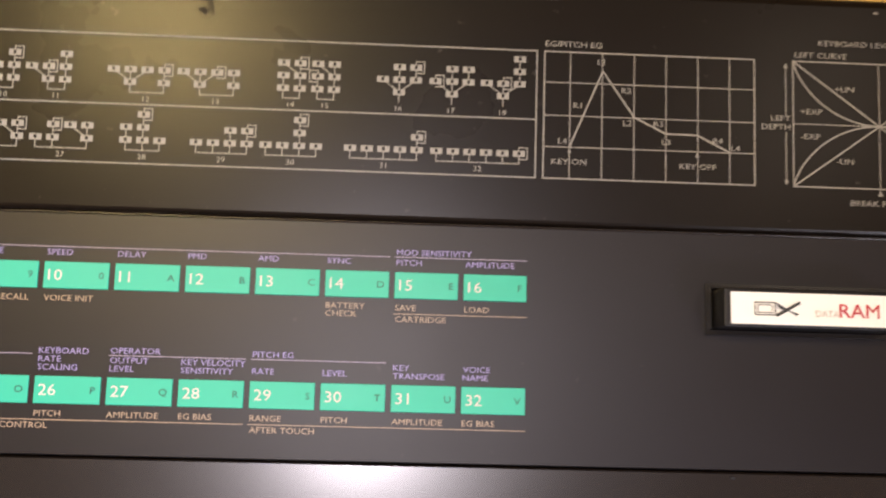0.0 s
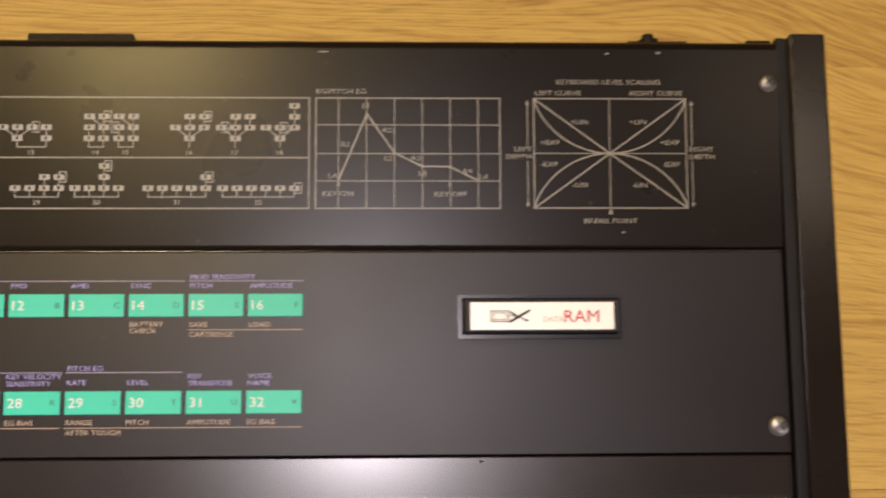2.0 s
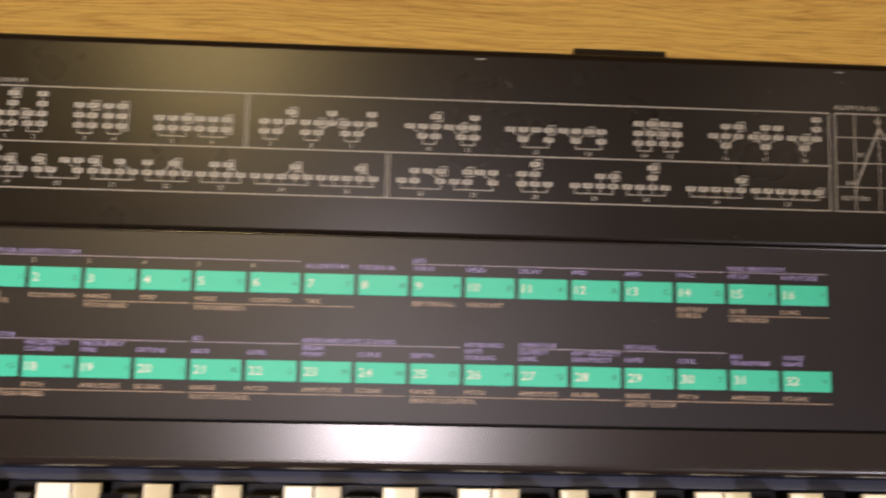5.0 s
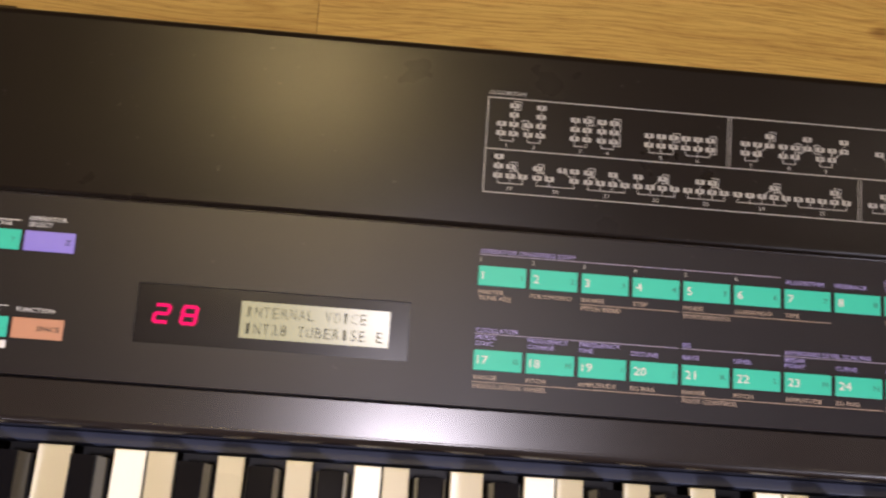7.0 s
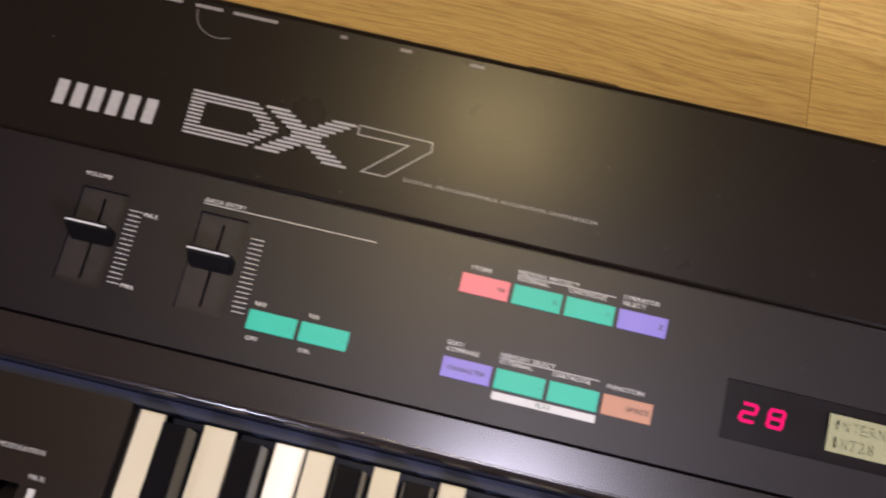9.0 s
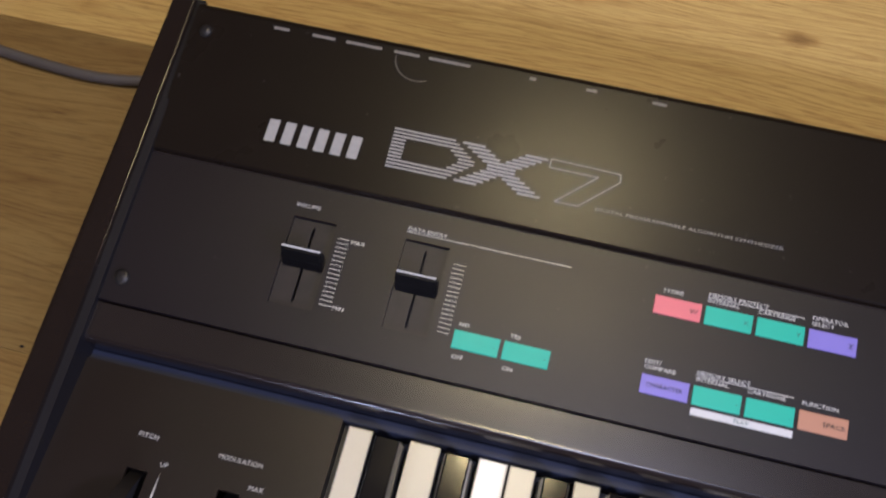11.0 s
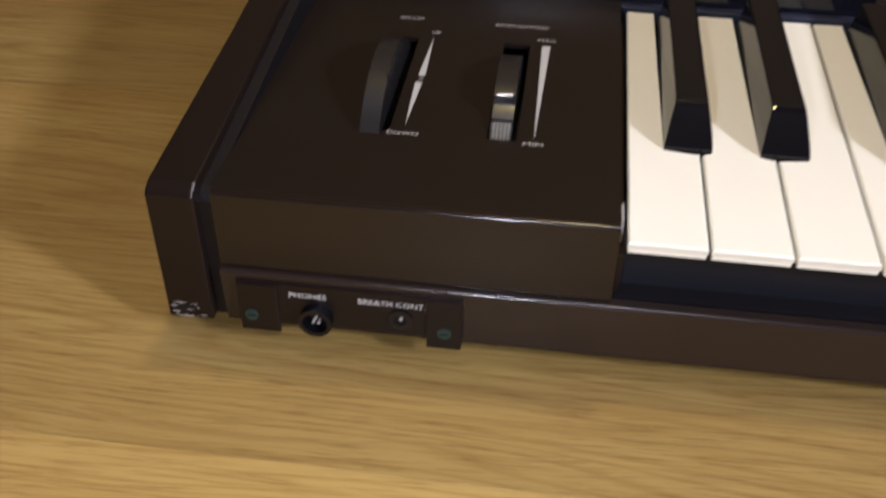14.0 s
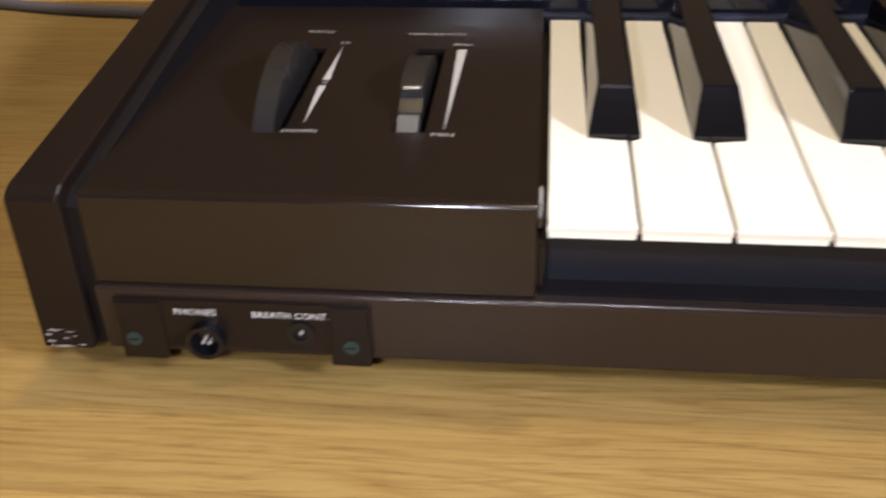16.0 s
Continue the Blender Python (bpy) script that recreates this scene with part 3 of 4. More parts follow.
# ---- pitch and modulation wheels ----
def wheel(name, x0, x1, cz, dip, label):
    """The upper part of a wheel; dip cuts the thumb hollow, followed by a knurled end."""
    bm = bmesh.new()
    cy, r = 0.0692, 0.0400 if dip else 0.0418
    pts = []
    for k in range(131):
        a = 25 + k
        d = a - 117.0
        cut = 0.0026 * min(1.0, (d + 7) / 2.0, (8 - d) / 4) if dip and -7 < d < 8 else 0.0
        pts.append((cy + (r - cut) * math.cos(radians(a)), cz + (r - cut) * math.sin(radians(a))))
    extrude_yz(bm, pts, x0, x1, bevel=0.0005)
    w = part(name, bm, material(name + "_rubber", (0.015, 0.0135, 0.013), 0.30, bump=0.15), synth, label)
    if dip:
        # Metal bar added to give the dark wheel's lip its bright glint.
        lip = bmesh.new()
        tube(lip, (x0 + 0.0008, cy + (r - 0.0004) * math.cos(radians(109.6)), cz + (r - 0.0004) * math.sin(radians(109.6))), (1, 0, 0), 0.0007, 0, x1 - x0 - 0.0016, 12)
        part("lip", lip, SILVER, w, "bright metal bar for the glint on the thumb hollow's lip")
        for k in range(5):
            xa = x0 + 0.0007 + 0.00118 * k
            arcp = [(cy + (r + 0.0005) * math.cos(radians(a)), cz + (r + 0.0005) * math.sin(radians(a))) for a in range(125, 136, 2)]
            arcp += [(cy + (r - 0.0006) * math.cos(radians(a)), cz + (r - 0.0006) * math.sin(radians(a))) for a in range(135, 124, -2)]
            part("grip_rib", extrude_yz(bmesh.new(), arcp, xa, xa + 0.0008), RIB, w)


RIB = material("worn_grey_rib", (0.14, 0.133, 0.105), 0.35)
wheel("pitch_wheel", 0.0556, 0.0618, 0.0308, False, "smooth dark grey pitch bend wheel standing proud of its slot")
wheel("modulation_wheel", 0.0960, 0.1028, 0.0290, True, "dark grey modulation wheel with a hollow and a knurled end")
for x0, x1, y0, y1 in HOLES:
    bm = bmesh.new()
    box(bm, x0 - 0.003, x1 + 0.003, y0 - 0.004, y1 + 0.004, 0.0250, 0.0280)
    part("wheel_well", bm, DARK, synth)
bm = bmesh.new()
quad(bm, ((0.0698, 0.1031), (0.0684, 0.0752), (0.0708, 0.0752)), zw)
quad(bm, ((0.0692, 0.0440), (0.0705, 0.0708), (0.0681, 0.0708)), zw)
part("pitch_scale", bm, WHEELPRINT, wheels, "two white wedges either side of zero")
bm = bmesh.new()
quad(bm, ((0.1088, 0.1018), (0.1099, 0.0428), (0.1101, 0.0428), (0.1118, 0.1018)), zw)
part("modulation_scale", bm, WHEELPRINT, wheels, "one long white wedge")
for s, x, y, w in (("PITCH", 0.0596, 0.1157, 0.0086), ("UP", 0.0703, 0.1056, 0.0034), ("DOWN", 0.0690, 0.0386, 0.0098), ("0", 0.0697, 0.0722, 0.0015),
                   ("MODULATION", 0.1006, 0.1148, 0.0190), ("MAX", 0.1105, 0.1052, 0.0064), ("MIN", 0.1098, 0.0380, 0.0062)):
    legend(s, x, y, 0.0019 if s != "0" else 0.0016, zw, WHEELPRINT, wheels, width=w, align="m")


# ---- membrane buttons ----
BX, BP, BWD, R1, R2, BH = 0.4976, 0.0209, 0.0192, 0.2208, 0.1873, 0.0079


def button_mesh(w):
    bm = bmesh.new()
    box(bm, 0, w, -BH, 0, 0, 0.0006, zt=lambda y: 0.1512 * y, bevel=0.00022)
    return bm


made = {}


def button(name, x, y, w, mat, number="", letter="", label="", ink=None):
    if (mat.name, w) not in made:
        ob = part(name, button_mesh(w), mat, synth, label)
        made[mat.name, w] = ob
    else:
        ob = again(made[mat.name, w], (0, 0, 0), synth)
        ob.name = name
        if label:
            tagged(ob, label)
    ob.location = (x, y, zc(y) + 0.0001)
    flat = lambda v: 0.1512 * v
    if number:
        legend(number, 0.0014, -0.0056, 0.0032, flat, WHITE, ob, name="printed_number", lift=0.00085, wide=1.15)
    if letter:
        legend(letter, w - 0.0014, -0.0050, 0.0020, flat, ink or KEYDARK, ob, name="printed_letter", lift=0.00085, align="r")
    return ob


CHARS = "1234567890ABCDEFGHIJKLMNOPQRSTUV"
letters([*CHARS, *[str(n) for n in range(1, 33)]])
for n in range(32):
    button("voice_button", BX + BP * (n % 16), R1 if n < 16 else R2, BWD, GREEN, str(n + 1), CHARS[n], "green membrane button with a white number" if n == 0 else "")

LH = 0.0017   # height of the small capitals


def over(n, s, up=0.0021, mat=None, **kw):
    y = (R1 if n <= 16 else R2) + up
    legend(s, BX + BP * ((n - 1) % 16) + 0.0004, y, LH, zc, mat or VIOLET, panel, **kw)


def under(n, s, down=0.0036, **kw):
    y = (R1 if n <= 16 else R2) - BH - down
    legend(s, BX + BP * ((n - 1) % 16) + 0.0004, y, LH, zc, ORANGE, panel, **kw)


def rule(n0, n1, dy, top=True, mat=None):
    base = R1 if n0 <= 16 else R2
    y = base + dy if top else base - BH - dy
    bm = bmesh.new()
    line(bm, (BX + BP * ((n0 - 1) % 16), y), (BX + BP * ((n1 - 1) % 16) + BWD, y), 0.00024, zc)
    part("ruled_line", bm, mat or RULE, panel)


for n0, n1, s in ((1, 6, "OPERATOR ON-OFF/EG COPY"), (9, 14, "LFO"), (15, 16, "MOD SENSITIVITY"), (17, 20, "OSCILLATOR"), (21, 22, "EG"),
                  (23, 25, "KEYBOARD LEVEL SCALING"), (27, 28, "OPERATOR"), (29, 30, "PITCH EG")):
    high = 0.0018 if n0 > 16 else 0.0
    rule(n0, n1, 0.0046 + high)
    over(n0, s, 0.0052 + high)
for n in range(1, 7):
    over(n, str(n), 0.0018, INK)
for n, s in ((7, "ALGORITHM"), (8, "FEEDBACK"), (9, "WAVE"), (10, "SPEED"), (11, "DELAY"), (12, "PMD"), (13, "AMD"), (14, "SYNC"), (15, "PITCH"), (16, "AMPLITUDE"),
             (20, "DETUNE"), (21, "RATE"), (22, "LEVEL"), (24, "CURVE"), (25, "DEPTH"), (29, "RATE"), (30, "LEVEL")):
    over(n, s)
for n, a, b in ((17, "MODE", "SYNC"), (18, "FREQUENCY", "COARSE"), (19, "FREQUENCY", "FINE"), (23, "BREAK", "POINT"), (27, "OUTPUT", "LEVEL"),
                (28, "KEY VELOCITY", "SENSITIVITY"), (31, "KEY", "TRANSPOSE"), (32, "VOICE", "NAME")):
    over(n, a, 0.0042)
    over(n, b, 0.0018)
over(26, "KEYBOARD", 0.0066)
over(26, "RATE", 0.0042)
over(26, "SCALING", 0.0018)
for n, s in ((2, "POLY/MONO"), (3, "RANGE"), (4, "STEP"), (5, "MODE"), (6, "GLISSANDO"), (7, "TIME"), (9, "EDIT RECALL"), (10, "VOICE INIT"), (15, "SAVE"), (16, "LOAD")):
    under(n, s)
for n, a, b in ((1, "MASTER", "TUNE ADJ"), (14, "BATTERY", "CHECK")):
    under(n, a, 0.0034)
    under(n, b, 0.0057)
for n in (17, 21, 25, 29):
    for k, s in enumerate(("RANGE", "PITCH", "AMPLITUDE", "EG BIAS")):
        under(n + k, s)
for n0, n1, s in ((3, 4, "PITCH BEND"), (5, 7, "PORTAMENTO"), (15, 16, "CARTRIDGE"), (17, 20, "MODULATION WHEEL"), (21, 24, "FOOT CONTROL"), (25, 28, "BREATH CONTROL"), (29, 32, "AFTER TOUCH")):
    rule(n0, n1, 0.0046, False, ORANGE)
    under(n0, s, 0.0070)

# memory buttons
GX, GP, GW = 0.2533, 0.02135, 0.0197
for k, (m, ch, lab) in enumerate(((PINK, "W", "pink membrane store button"), (GREEN, "X", ""), (GREEN, "Y", ""), (PURPLE, "Z", "violet membrane operator select button"))):
    button("memory_button", GX + GP * k, R1, GW, m, "", ch, lab, BLACKINK if m is not GREEN else None)
for k, (m, ch, lab) in enumerate(((PURPLE, "", "violet membrane edit button"), (GREEN, "-", ""), (GREEN, ".", ""), (TAN, "", "tan membrane function button"))):
    b = button("memory_button", GX + GP * k + 0.0003, R2 - 0.0006, GW, m, "", ch, lab, BLACKINK if m is not GREEN else None)
    if m is PURPLE:
        legend("CHARACTER", GW / 2, -0.0050, 0.0018, lambda v: 0.1512 * v, BLACKINK, b, name="printed_word", lift=0.00085, align="m", width=0.0150)
    if m is TAN:
        legend("SPACE", GW - 0.0012, -0.0050, 0.0019, lambda v: 0.1512 * v, BLACKINK, b, name="printed_word", lift=0.00085, align="r")
bm = bmesh.new()
rect(bm, 0.2752, 0.3162, 0.1746, 0.1776, zc, lift=0.0003)
bar = part("play_bar", bm, WHITE, panel, "long white bar under two buttons")
legend("PLAY", 0.2957, 0.1753, 0.0016, zc, KEYDARK, panel, align="m", lift=0.0005)
for s, x, y in (("STORE", 0.2562, 0.2228), ("INTERNAL", 0.2752, 0.2225), ("CARTRIDGE", 0.2962, 0.2225), ("MEMORY PROTECT", 0.2752, 0.2252), ("OPERATOR", 0.3182, 0.2250), ("SELECT", 0.3182, 0.2226),
                ("EDIT/", 0.2540, 0.1915), ("COMPARE", 0.2540, 0.1891), ("INTERNAL", 0.2756, 0.1887), ("CARTRIDGE", 0.2966, 0.1887), ("MEMORY SELECT", 0.2756, 0.1914), ("FUNCTION", 0.3186, 0.1890)):
    legend(s, x, y, LH, zc, WHITE, panel)
for y in (0.2247, 0.1909):
    bm = bmesh.new()
    line(bm, (0.2752, y), (0.3150, y), 0.0003, zc)
    part("ruled_line", bm, WHITE, panel)

# data entry buttons
button("data_button", 0.1743, 0.1869, 0.0197, GREEN, "", "-")
button("data_button", 0.1957, 0.1869, 0.0197, GREEN, "", "-")
for s, x, y in (("NO", 0.1757, 0.1888), ("YES", 0.1975, 0.1888), ("OFF", 0.1755, 0.1748), ("ON", 0.1971, 0.1748), ("VOLUME", 0.0925, 0.2250), ("DATA ENTRY", 0.1440, 0.2251), ("MAX", 0.1212, 0.2132), ("MIN", 0.1212, 0.1833)):
    legend(s, x, y, LH, zc, WHITE, panel)
bm = bmesh.new()
line(bm, (0.1436, 0.2244), (0.2163, 0.2244), 0.00028, zc)
part("ruled_line", bm, WHITE, panel)

# sliders
for n, (x0, x1, y0, y1) in enumerate(SLOTS):
    bm = bmesh.new()
    plate(bm, x0 - 0.001, x1 + 0.001, y0 - 0.001, y1 + 0.001, lambda y: zc(y) - 0.0022, 0.0010, [((x0 + x1) / 2 - 0.0006, (x0 + x1) / 2 + 0.0006, y0 + 0.003, y1 - 0.003)])
    part("slider_bed", bm, material("dusty_black" + str(n), (0.016, 0.012, 0.0115), 0.42, vary=0.5, scale=180, spec=0.32), synth, "dusty black slider bed with a narrow slit")
    cy = 0.2012
    bm = bmesh.new()
    vs = []
    for z, hx, ya, yb in ((-0.0030, 0.0092, -0.0028, 0.0034), (0.0030, 0.0092, -0.0018, 0.0032), (0.0090, 0.0090, 0.0002, 0.0026)):
        c = (x0 + x1) / 2
        vs.append([bm.verts.new((c + sx * hx, cy + yy, zc(cy + yy) + z)) for sx, yy in ((-1, ya), (1, ya), (1, yb), (-1, yb))])
    for a, b in zip(vs, vs[1:]):
        for i in range(4):
            bm.faces.new((a[i], a[(i + 1) % 4], b[(i + 1) % 4], b[i]))
    bm.faces.new(vs[0][::-1])
    bm.faces.new(vs[-1])
    bmesh.ops.bevel(bm, geom=[e for e in bm.edges], offset=0.0006, segments=2, affect="EDGES")
    kn = part("slider_knob", bm, KNOB, synth, "black slider knob with a bright line along its crest")
    bm = bmesh.new()
    box(bm, (x0 + x1) / 2 - 0.0086, (x0 + x1) / 2 + 0.0084, cy + 0.0010, cy + 0.0016, 0.0089, 0.0093, zt=zc)
    part("index_line", bm, WHITE, kn, "fine white index line")
    bm = bmesh.new()
    tx = 0.1151 if n == 0 else 0.1670
    for k in range(16):
        line(bm, (tx, 0.2145 - 0.00201 * k), (tx + 0.0052, 0.2145 - 0.00201 * k), 0.00024, zc)
    part("tick_scale", bm, WHITE, panel, "ladder of fine white ticks")

# ---- display ----
x0, x1, y0, y1 = WINDOW
zl = lambda y: zc(0.1924) - 0.0003 + 0.215 * (y - 0.1924)   # the screen sits a little steeper than the panel
bm = bmesh.new()
box(bm, x0 - 0.001, x1 + 0.001, y0 - 0.001, y1 + 0.001, -0.0024, -0.0009, zt=zc)
disp = part("display_window", bm, ACRYLIC, synth, "smoked dark display window with red digits and an olive screen")
bm = bmesh.new()
rect(bm, 0.4048, 0.4636, 0.1853, 0.1995, zl)
part("lcd_screen", bm, LCD, disp, "olive-green two-line liquid crystal screen")
for said, ly in (("INTERNAL VOICE", 0.1935), ("INT28 TUBERISE E", 0.1871)):
    letters([said])
    bm = bmesh.new()
    for k, ch in enumerate(said):
        if ch != " ":
            narrow = ch == "I"
            word(bm, ch, 0.4068 + 0.00346 * k + (0.0005 if narrow else 0.0), ly, 0.0041, zl, width=0.0014 if narrow else 0.0026)
    part("lcd_text", bm, LCDINK, disp, "faint dark line of screen characters")


def digit(on, x, y, w, h, t, sl):
    bm = bmesh.new()
    rect(bm, x - 0.0022, x + w + 0.0028, y - 0.0020, y + h + 0.0021, zc, lift=-0.00075)
    d0 = part("led_digit", bm, ACRYLIC, synth, "glowing magenta-red seven-segment digit")
    S = {"a": ((0, h), (w, h)), "g": ((0, h / 2), (w, h / 2)), "d": ((0, 0), (w, 0)), "f": ((0, h / 2), (0, h)), "b": ((w, h / 2), (w, h)), "e": ((0, 0), (0, h / 2)), "c": ((w, 0), (w, h / 2))}
    for s in on:
        (ax, ay), (bx, by) = S[s]
        g = t * 0.55
        d = Vector((bx - ax, by - ay)).normalized() * g
        bm = bmesh.new()
        line(bm, (x + ax + d.x + sl * ay, y + ay + d.y), (x + bx - d.x + sl * by, y + by - d.y), t, zc, lift=-0.0005)
        part("segment", bm, LED, d0)


digit("abged", 0.3710, 0.1892, 0.0054, 0.0066, 0.0013, 0.10)
digit("abcdefg", 0.3817, 0.1892, 0.0054, 0.0066, 0.0013, 0.10)

# ---- screws ----
for x, y, surf, r in ((0.9990, 0.2957, zr, 0.0031), (0.0268, 0.2967, zr, 0.0030), (0.9988, 0.1743, zc, 0.0036), (0.0279, 0.1762, zc, 0.0034)):
    bm = bmesh.new()
    tube(bm, (x, y, surf(y) - 0.0005), (0, -0.17, 1), r, r * 0.62, 0.0013)
    prev = None
    for k in range(5):
        rr, h = r * math.cos(radians(k * 20)), 0.0006 + 0.0014 * math.sin(radians(k * 20))
        ring = [bm.verts.new((x + rr * math.cos(q * math.pi / 12), y + rr * math.sin(q * math.pi / 12), surf(y + rr * math.sin(q * math.pi / 12)) + h)) for q in range(24)]
        for q in range(24):
            if prev:
                bm.faces.new((prev[q], prev[(q + 1) % 24], ring[(q + 1) % 24], ring[q]))
        prev = ring
    bm.faces.new(prev)
    for a in (35, 125):
        d = Vector((math.cos(radians(a)), math.sin(radians(a)))) * r * 0.5
        line(bm, (x - d.x, y - d.y), (x + d.x, y + d.y), 0.0006, surf, mat=1, lift=0.00205)
    # The left screws take the darkened copy of the metal.
    part("screw", bm, [STEEL if x > 0.5 else SHADEDSTEEL, DARK], synth, "dull domed cross-head panel screw")

# ---- rear panel print: diagrams of the 32 patch structures ----
XT = [0.5029, 0.5141, 0.5335, 0.5447, 0.5646, 0.5801, 0.6052, 0.6213, 0.6370, 0.6624, 0.6779, 0.7025, 0.7236, 0.7540, 0.7645, 0.7845, 0.8008, 0.8167,
      0.5027, 0.5189, 0.5400, 0.5607, 0.5815, 0.6025, 0.6280, 0.6596, 0.6804, 0.7073, 0.7285, 0.7495, 0.7752, 0.8016]
# boxes as column+row pairs | slanting links | looped box | columns of the outputs
ALG = """00 01 10 11 12 13||13
00 01 10 11 12 13||-01
00 01 02 10 11 12||12
00 01 02 10 11 12||^10
00 01 10 11 20 21||21
00 01 10 11 20 21||^20
00 01 10 11 21 22|21>10|22
00 01 10 11 21 22|21>10|11
00 01 10 11 21 22|21>10|-01
01 10 11 20 21 22|01>10|22
01 10 11 20 21 22|01>10|11
01 10 11 21 30 31|01>10 21>10|31
01 10 11 21 30 31|01>10 21>10|21
00 01 02 10 11 12|02>11|12
00 01 02 10 11 12|02>11|-01
01 10 11 12 21 22|01>10 21>10|22
01 10 11 12 21 22|01>10 21>10|01
01 10 11 21 22 23|01>10 21>10|11
00 01 02 10 11 20|11>20|11
00 01 10 21 30 31|01>10 21>30|01
00 01 10 20 21 30|01>10 21>30|01
00 01 10 20 21 30|21>10 21>30|21
00 10 11 20 21 30|21>30|21
00 10 20 30 31 40|31>20 31>40|31
00 10 20 30 31 40|31>40|31
00 10 11 21 30 31|21>30|31
00 10 11 21 30 31|21>30|11
00 01 10 11 12 20||12
00 10 20 21 30 31||31
00 10 20 21 22 30||22
00 10 20 30 40 41||41
00 10 20 30 40 50||50""".splitlines()
CP, RP, BXW, BXH, LW = 0.0051, 0.0039, 0.0037, 0.0019, 0.00032
opbox = None
for n, spec in enumerate(ALG):
    boxes, links, loop = spec.split("|")
    boxes = [(int(b[0]), int(b[1])) for b in boxes.split()]
    ox, oy = XT[n], 0.2752 if n < 18 else 0.2576
    at = lambda c, r: (ox + CP * c, oy + RP * r)
    dia = tagged(new("algorithm_diagram"), "small grey-white printed block diagram with a number")
    dia.parent = synth

    def strokes(name, *paths):
        bm = bmesh.new()
        for path in paths:
            for a, b in zip(path, path[1:]):
                line(bm, a, b, LW, zr)
        part(name, bm, INK, dia)

    for c, r in boxes:
        x, y = at(c, r)
        if (c, r - 1) in boxes and not (n in (13, 14) and (c, r) == (0, 2)):
            strokes("link_line", [(x, y - RP + BXH / 2), (x, y - BXH / 2)])
    for l in links.split():
        a, b = l.split(">")
        (xa, ya), (xb, yb) = at(int(a[0]), int(a[1])), at(int(b[0]), int(b[1]))
        s = 1 if xb > xa else -1
        strokes("link_line", [(xa + s * BXW * 0.3, ya - BXH / 2), (xb - s * BXW * 0.3, yb + BXH / 2)])
    side = -1 if loop[0] == "-" else 1
    key = loop.lstrip("-^")
    c, r = int(key[0]), int(key[1])
    x, y = at(c, r)
    hi = (max(q for p, q in boxes if p == c) - r) * RP if loop[0] == "^" else 0.0
    e = side * (BXW / 2 + 0.0007)
    strokes("feedback_loop", [(x, y + hi + BXH / 2), (x, y + hi + BXH / 2 + 0.0009), (x + e, y + hi + BXH / 2 + 0.0009), (x + e, y - BXH / 2 - 0.0008), (x, y - BXH / 2 - 0.0008)])
    outs = sorted(c for c, r in boxes if r == 0)
    strokes("output_line", [(ox + CP * outs[0], oy - 0.0031), (ox + CP * outs[-1] + 0.00001, oy - 0.0031)], *[[(ox + CP * c, oy - BXH / 2), (ox + CP * c, oy - 0.0031)] for c in outs])
    mid = ox + CP * (outs[0] + outs[-1]) / 2
    legend(str(n + 1), mid, oy - 0.0058, 0.0016, zr, INK, dia, name="printed_number", align="m")
    for c, r in boxes:
        x, y = at(c, r)
        if opbox is None:
            b2 = bmesh.new()
            rect(b2, -BXW / 2, BXW / 2, -BXH / 2, BXH / 2, lambda v: 0.1956 * v)
            rect(b2, -0.00045, 0.00045, -0.00055, 0.00055, lambda v: 0.1956 * v, mat=1, lift=LIFT * 2)
            opbox = part("operator_box", b2, [INK, REAR], dia)
            opbox.location = (x, y, zr(y))
        else:
            again(opbox, (x, y, zr(y)), dia)
bm = bmesh.new()
frame_lines(bm, 0.4970, 0.8322, 0.2505, 0.2898, 0.0004, zr)
line(bm, (0.4970, 0.2684), (0.8322, 0.2684), 0.0004, zr)
for x in (0.5977, 0.5989):
    line(bm, (x, 0.2684), (x, 0.2893), 0.0003, zr)
for x in (0.6534, 0.6546):
    line(bm, (x, 0.2505), (x, 0.2676), 0.0003, zr)
part("chart_frame", bm, INK, rear, "fine grey ruled frame in two rows")
legend("ALGORITHM", 0.4972, 0.2911, 0.0016, zr, INK, rear)

# envelope graph
bm = bmesh.new()
frame_lines(bm, 0.8346, 0.9008, 0.2505, 0.2898, 0.0004, zr)
part("graph_frame", bm, INK, rear, "fine grey ruled frame")
grid = [((0.8427 + 0.01004 * k, 0.2505), (0.8427 + 0.01004 * k, 0.2898)) for k in range(6)] + [((0.8346, y), (0.9008, y)) for y in (0.2802, 0.2699, 0.2602)]
for p, q in grid:
    bm = bmesh.new()
    line(bm, p, q, 0.0003, zr)
    part("grid_line", bm, INK, rear)
bm = bmesh.new()
pts = [(0.8427, 0.2603), (0.8529, 0.2842), (0.8628, 0.2702), (0.8728, 0.2654), (0.8827, 0.2653), (0.8929, 0.2603)]
for a, b in zip(pts, pts[1:]):
    line(bm, a, b, 0.0005, zr)
part("envelope_curve", bm, INK, rear, "grey printed envelope line")
for x in (0.8427, 0.8827):
    bm = bmesh.new()
    quad(bm, ((x - 0.0006, 0.2585), (x + 0.0006, 0.2585), (x, 0.2600)), zr)
    part("arrowhead", bm, INK, rear)
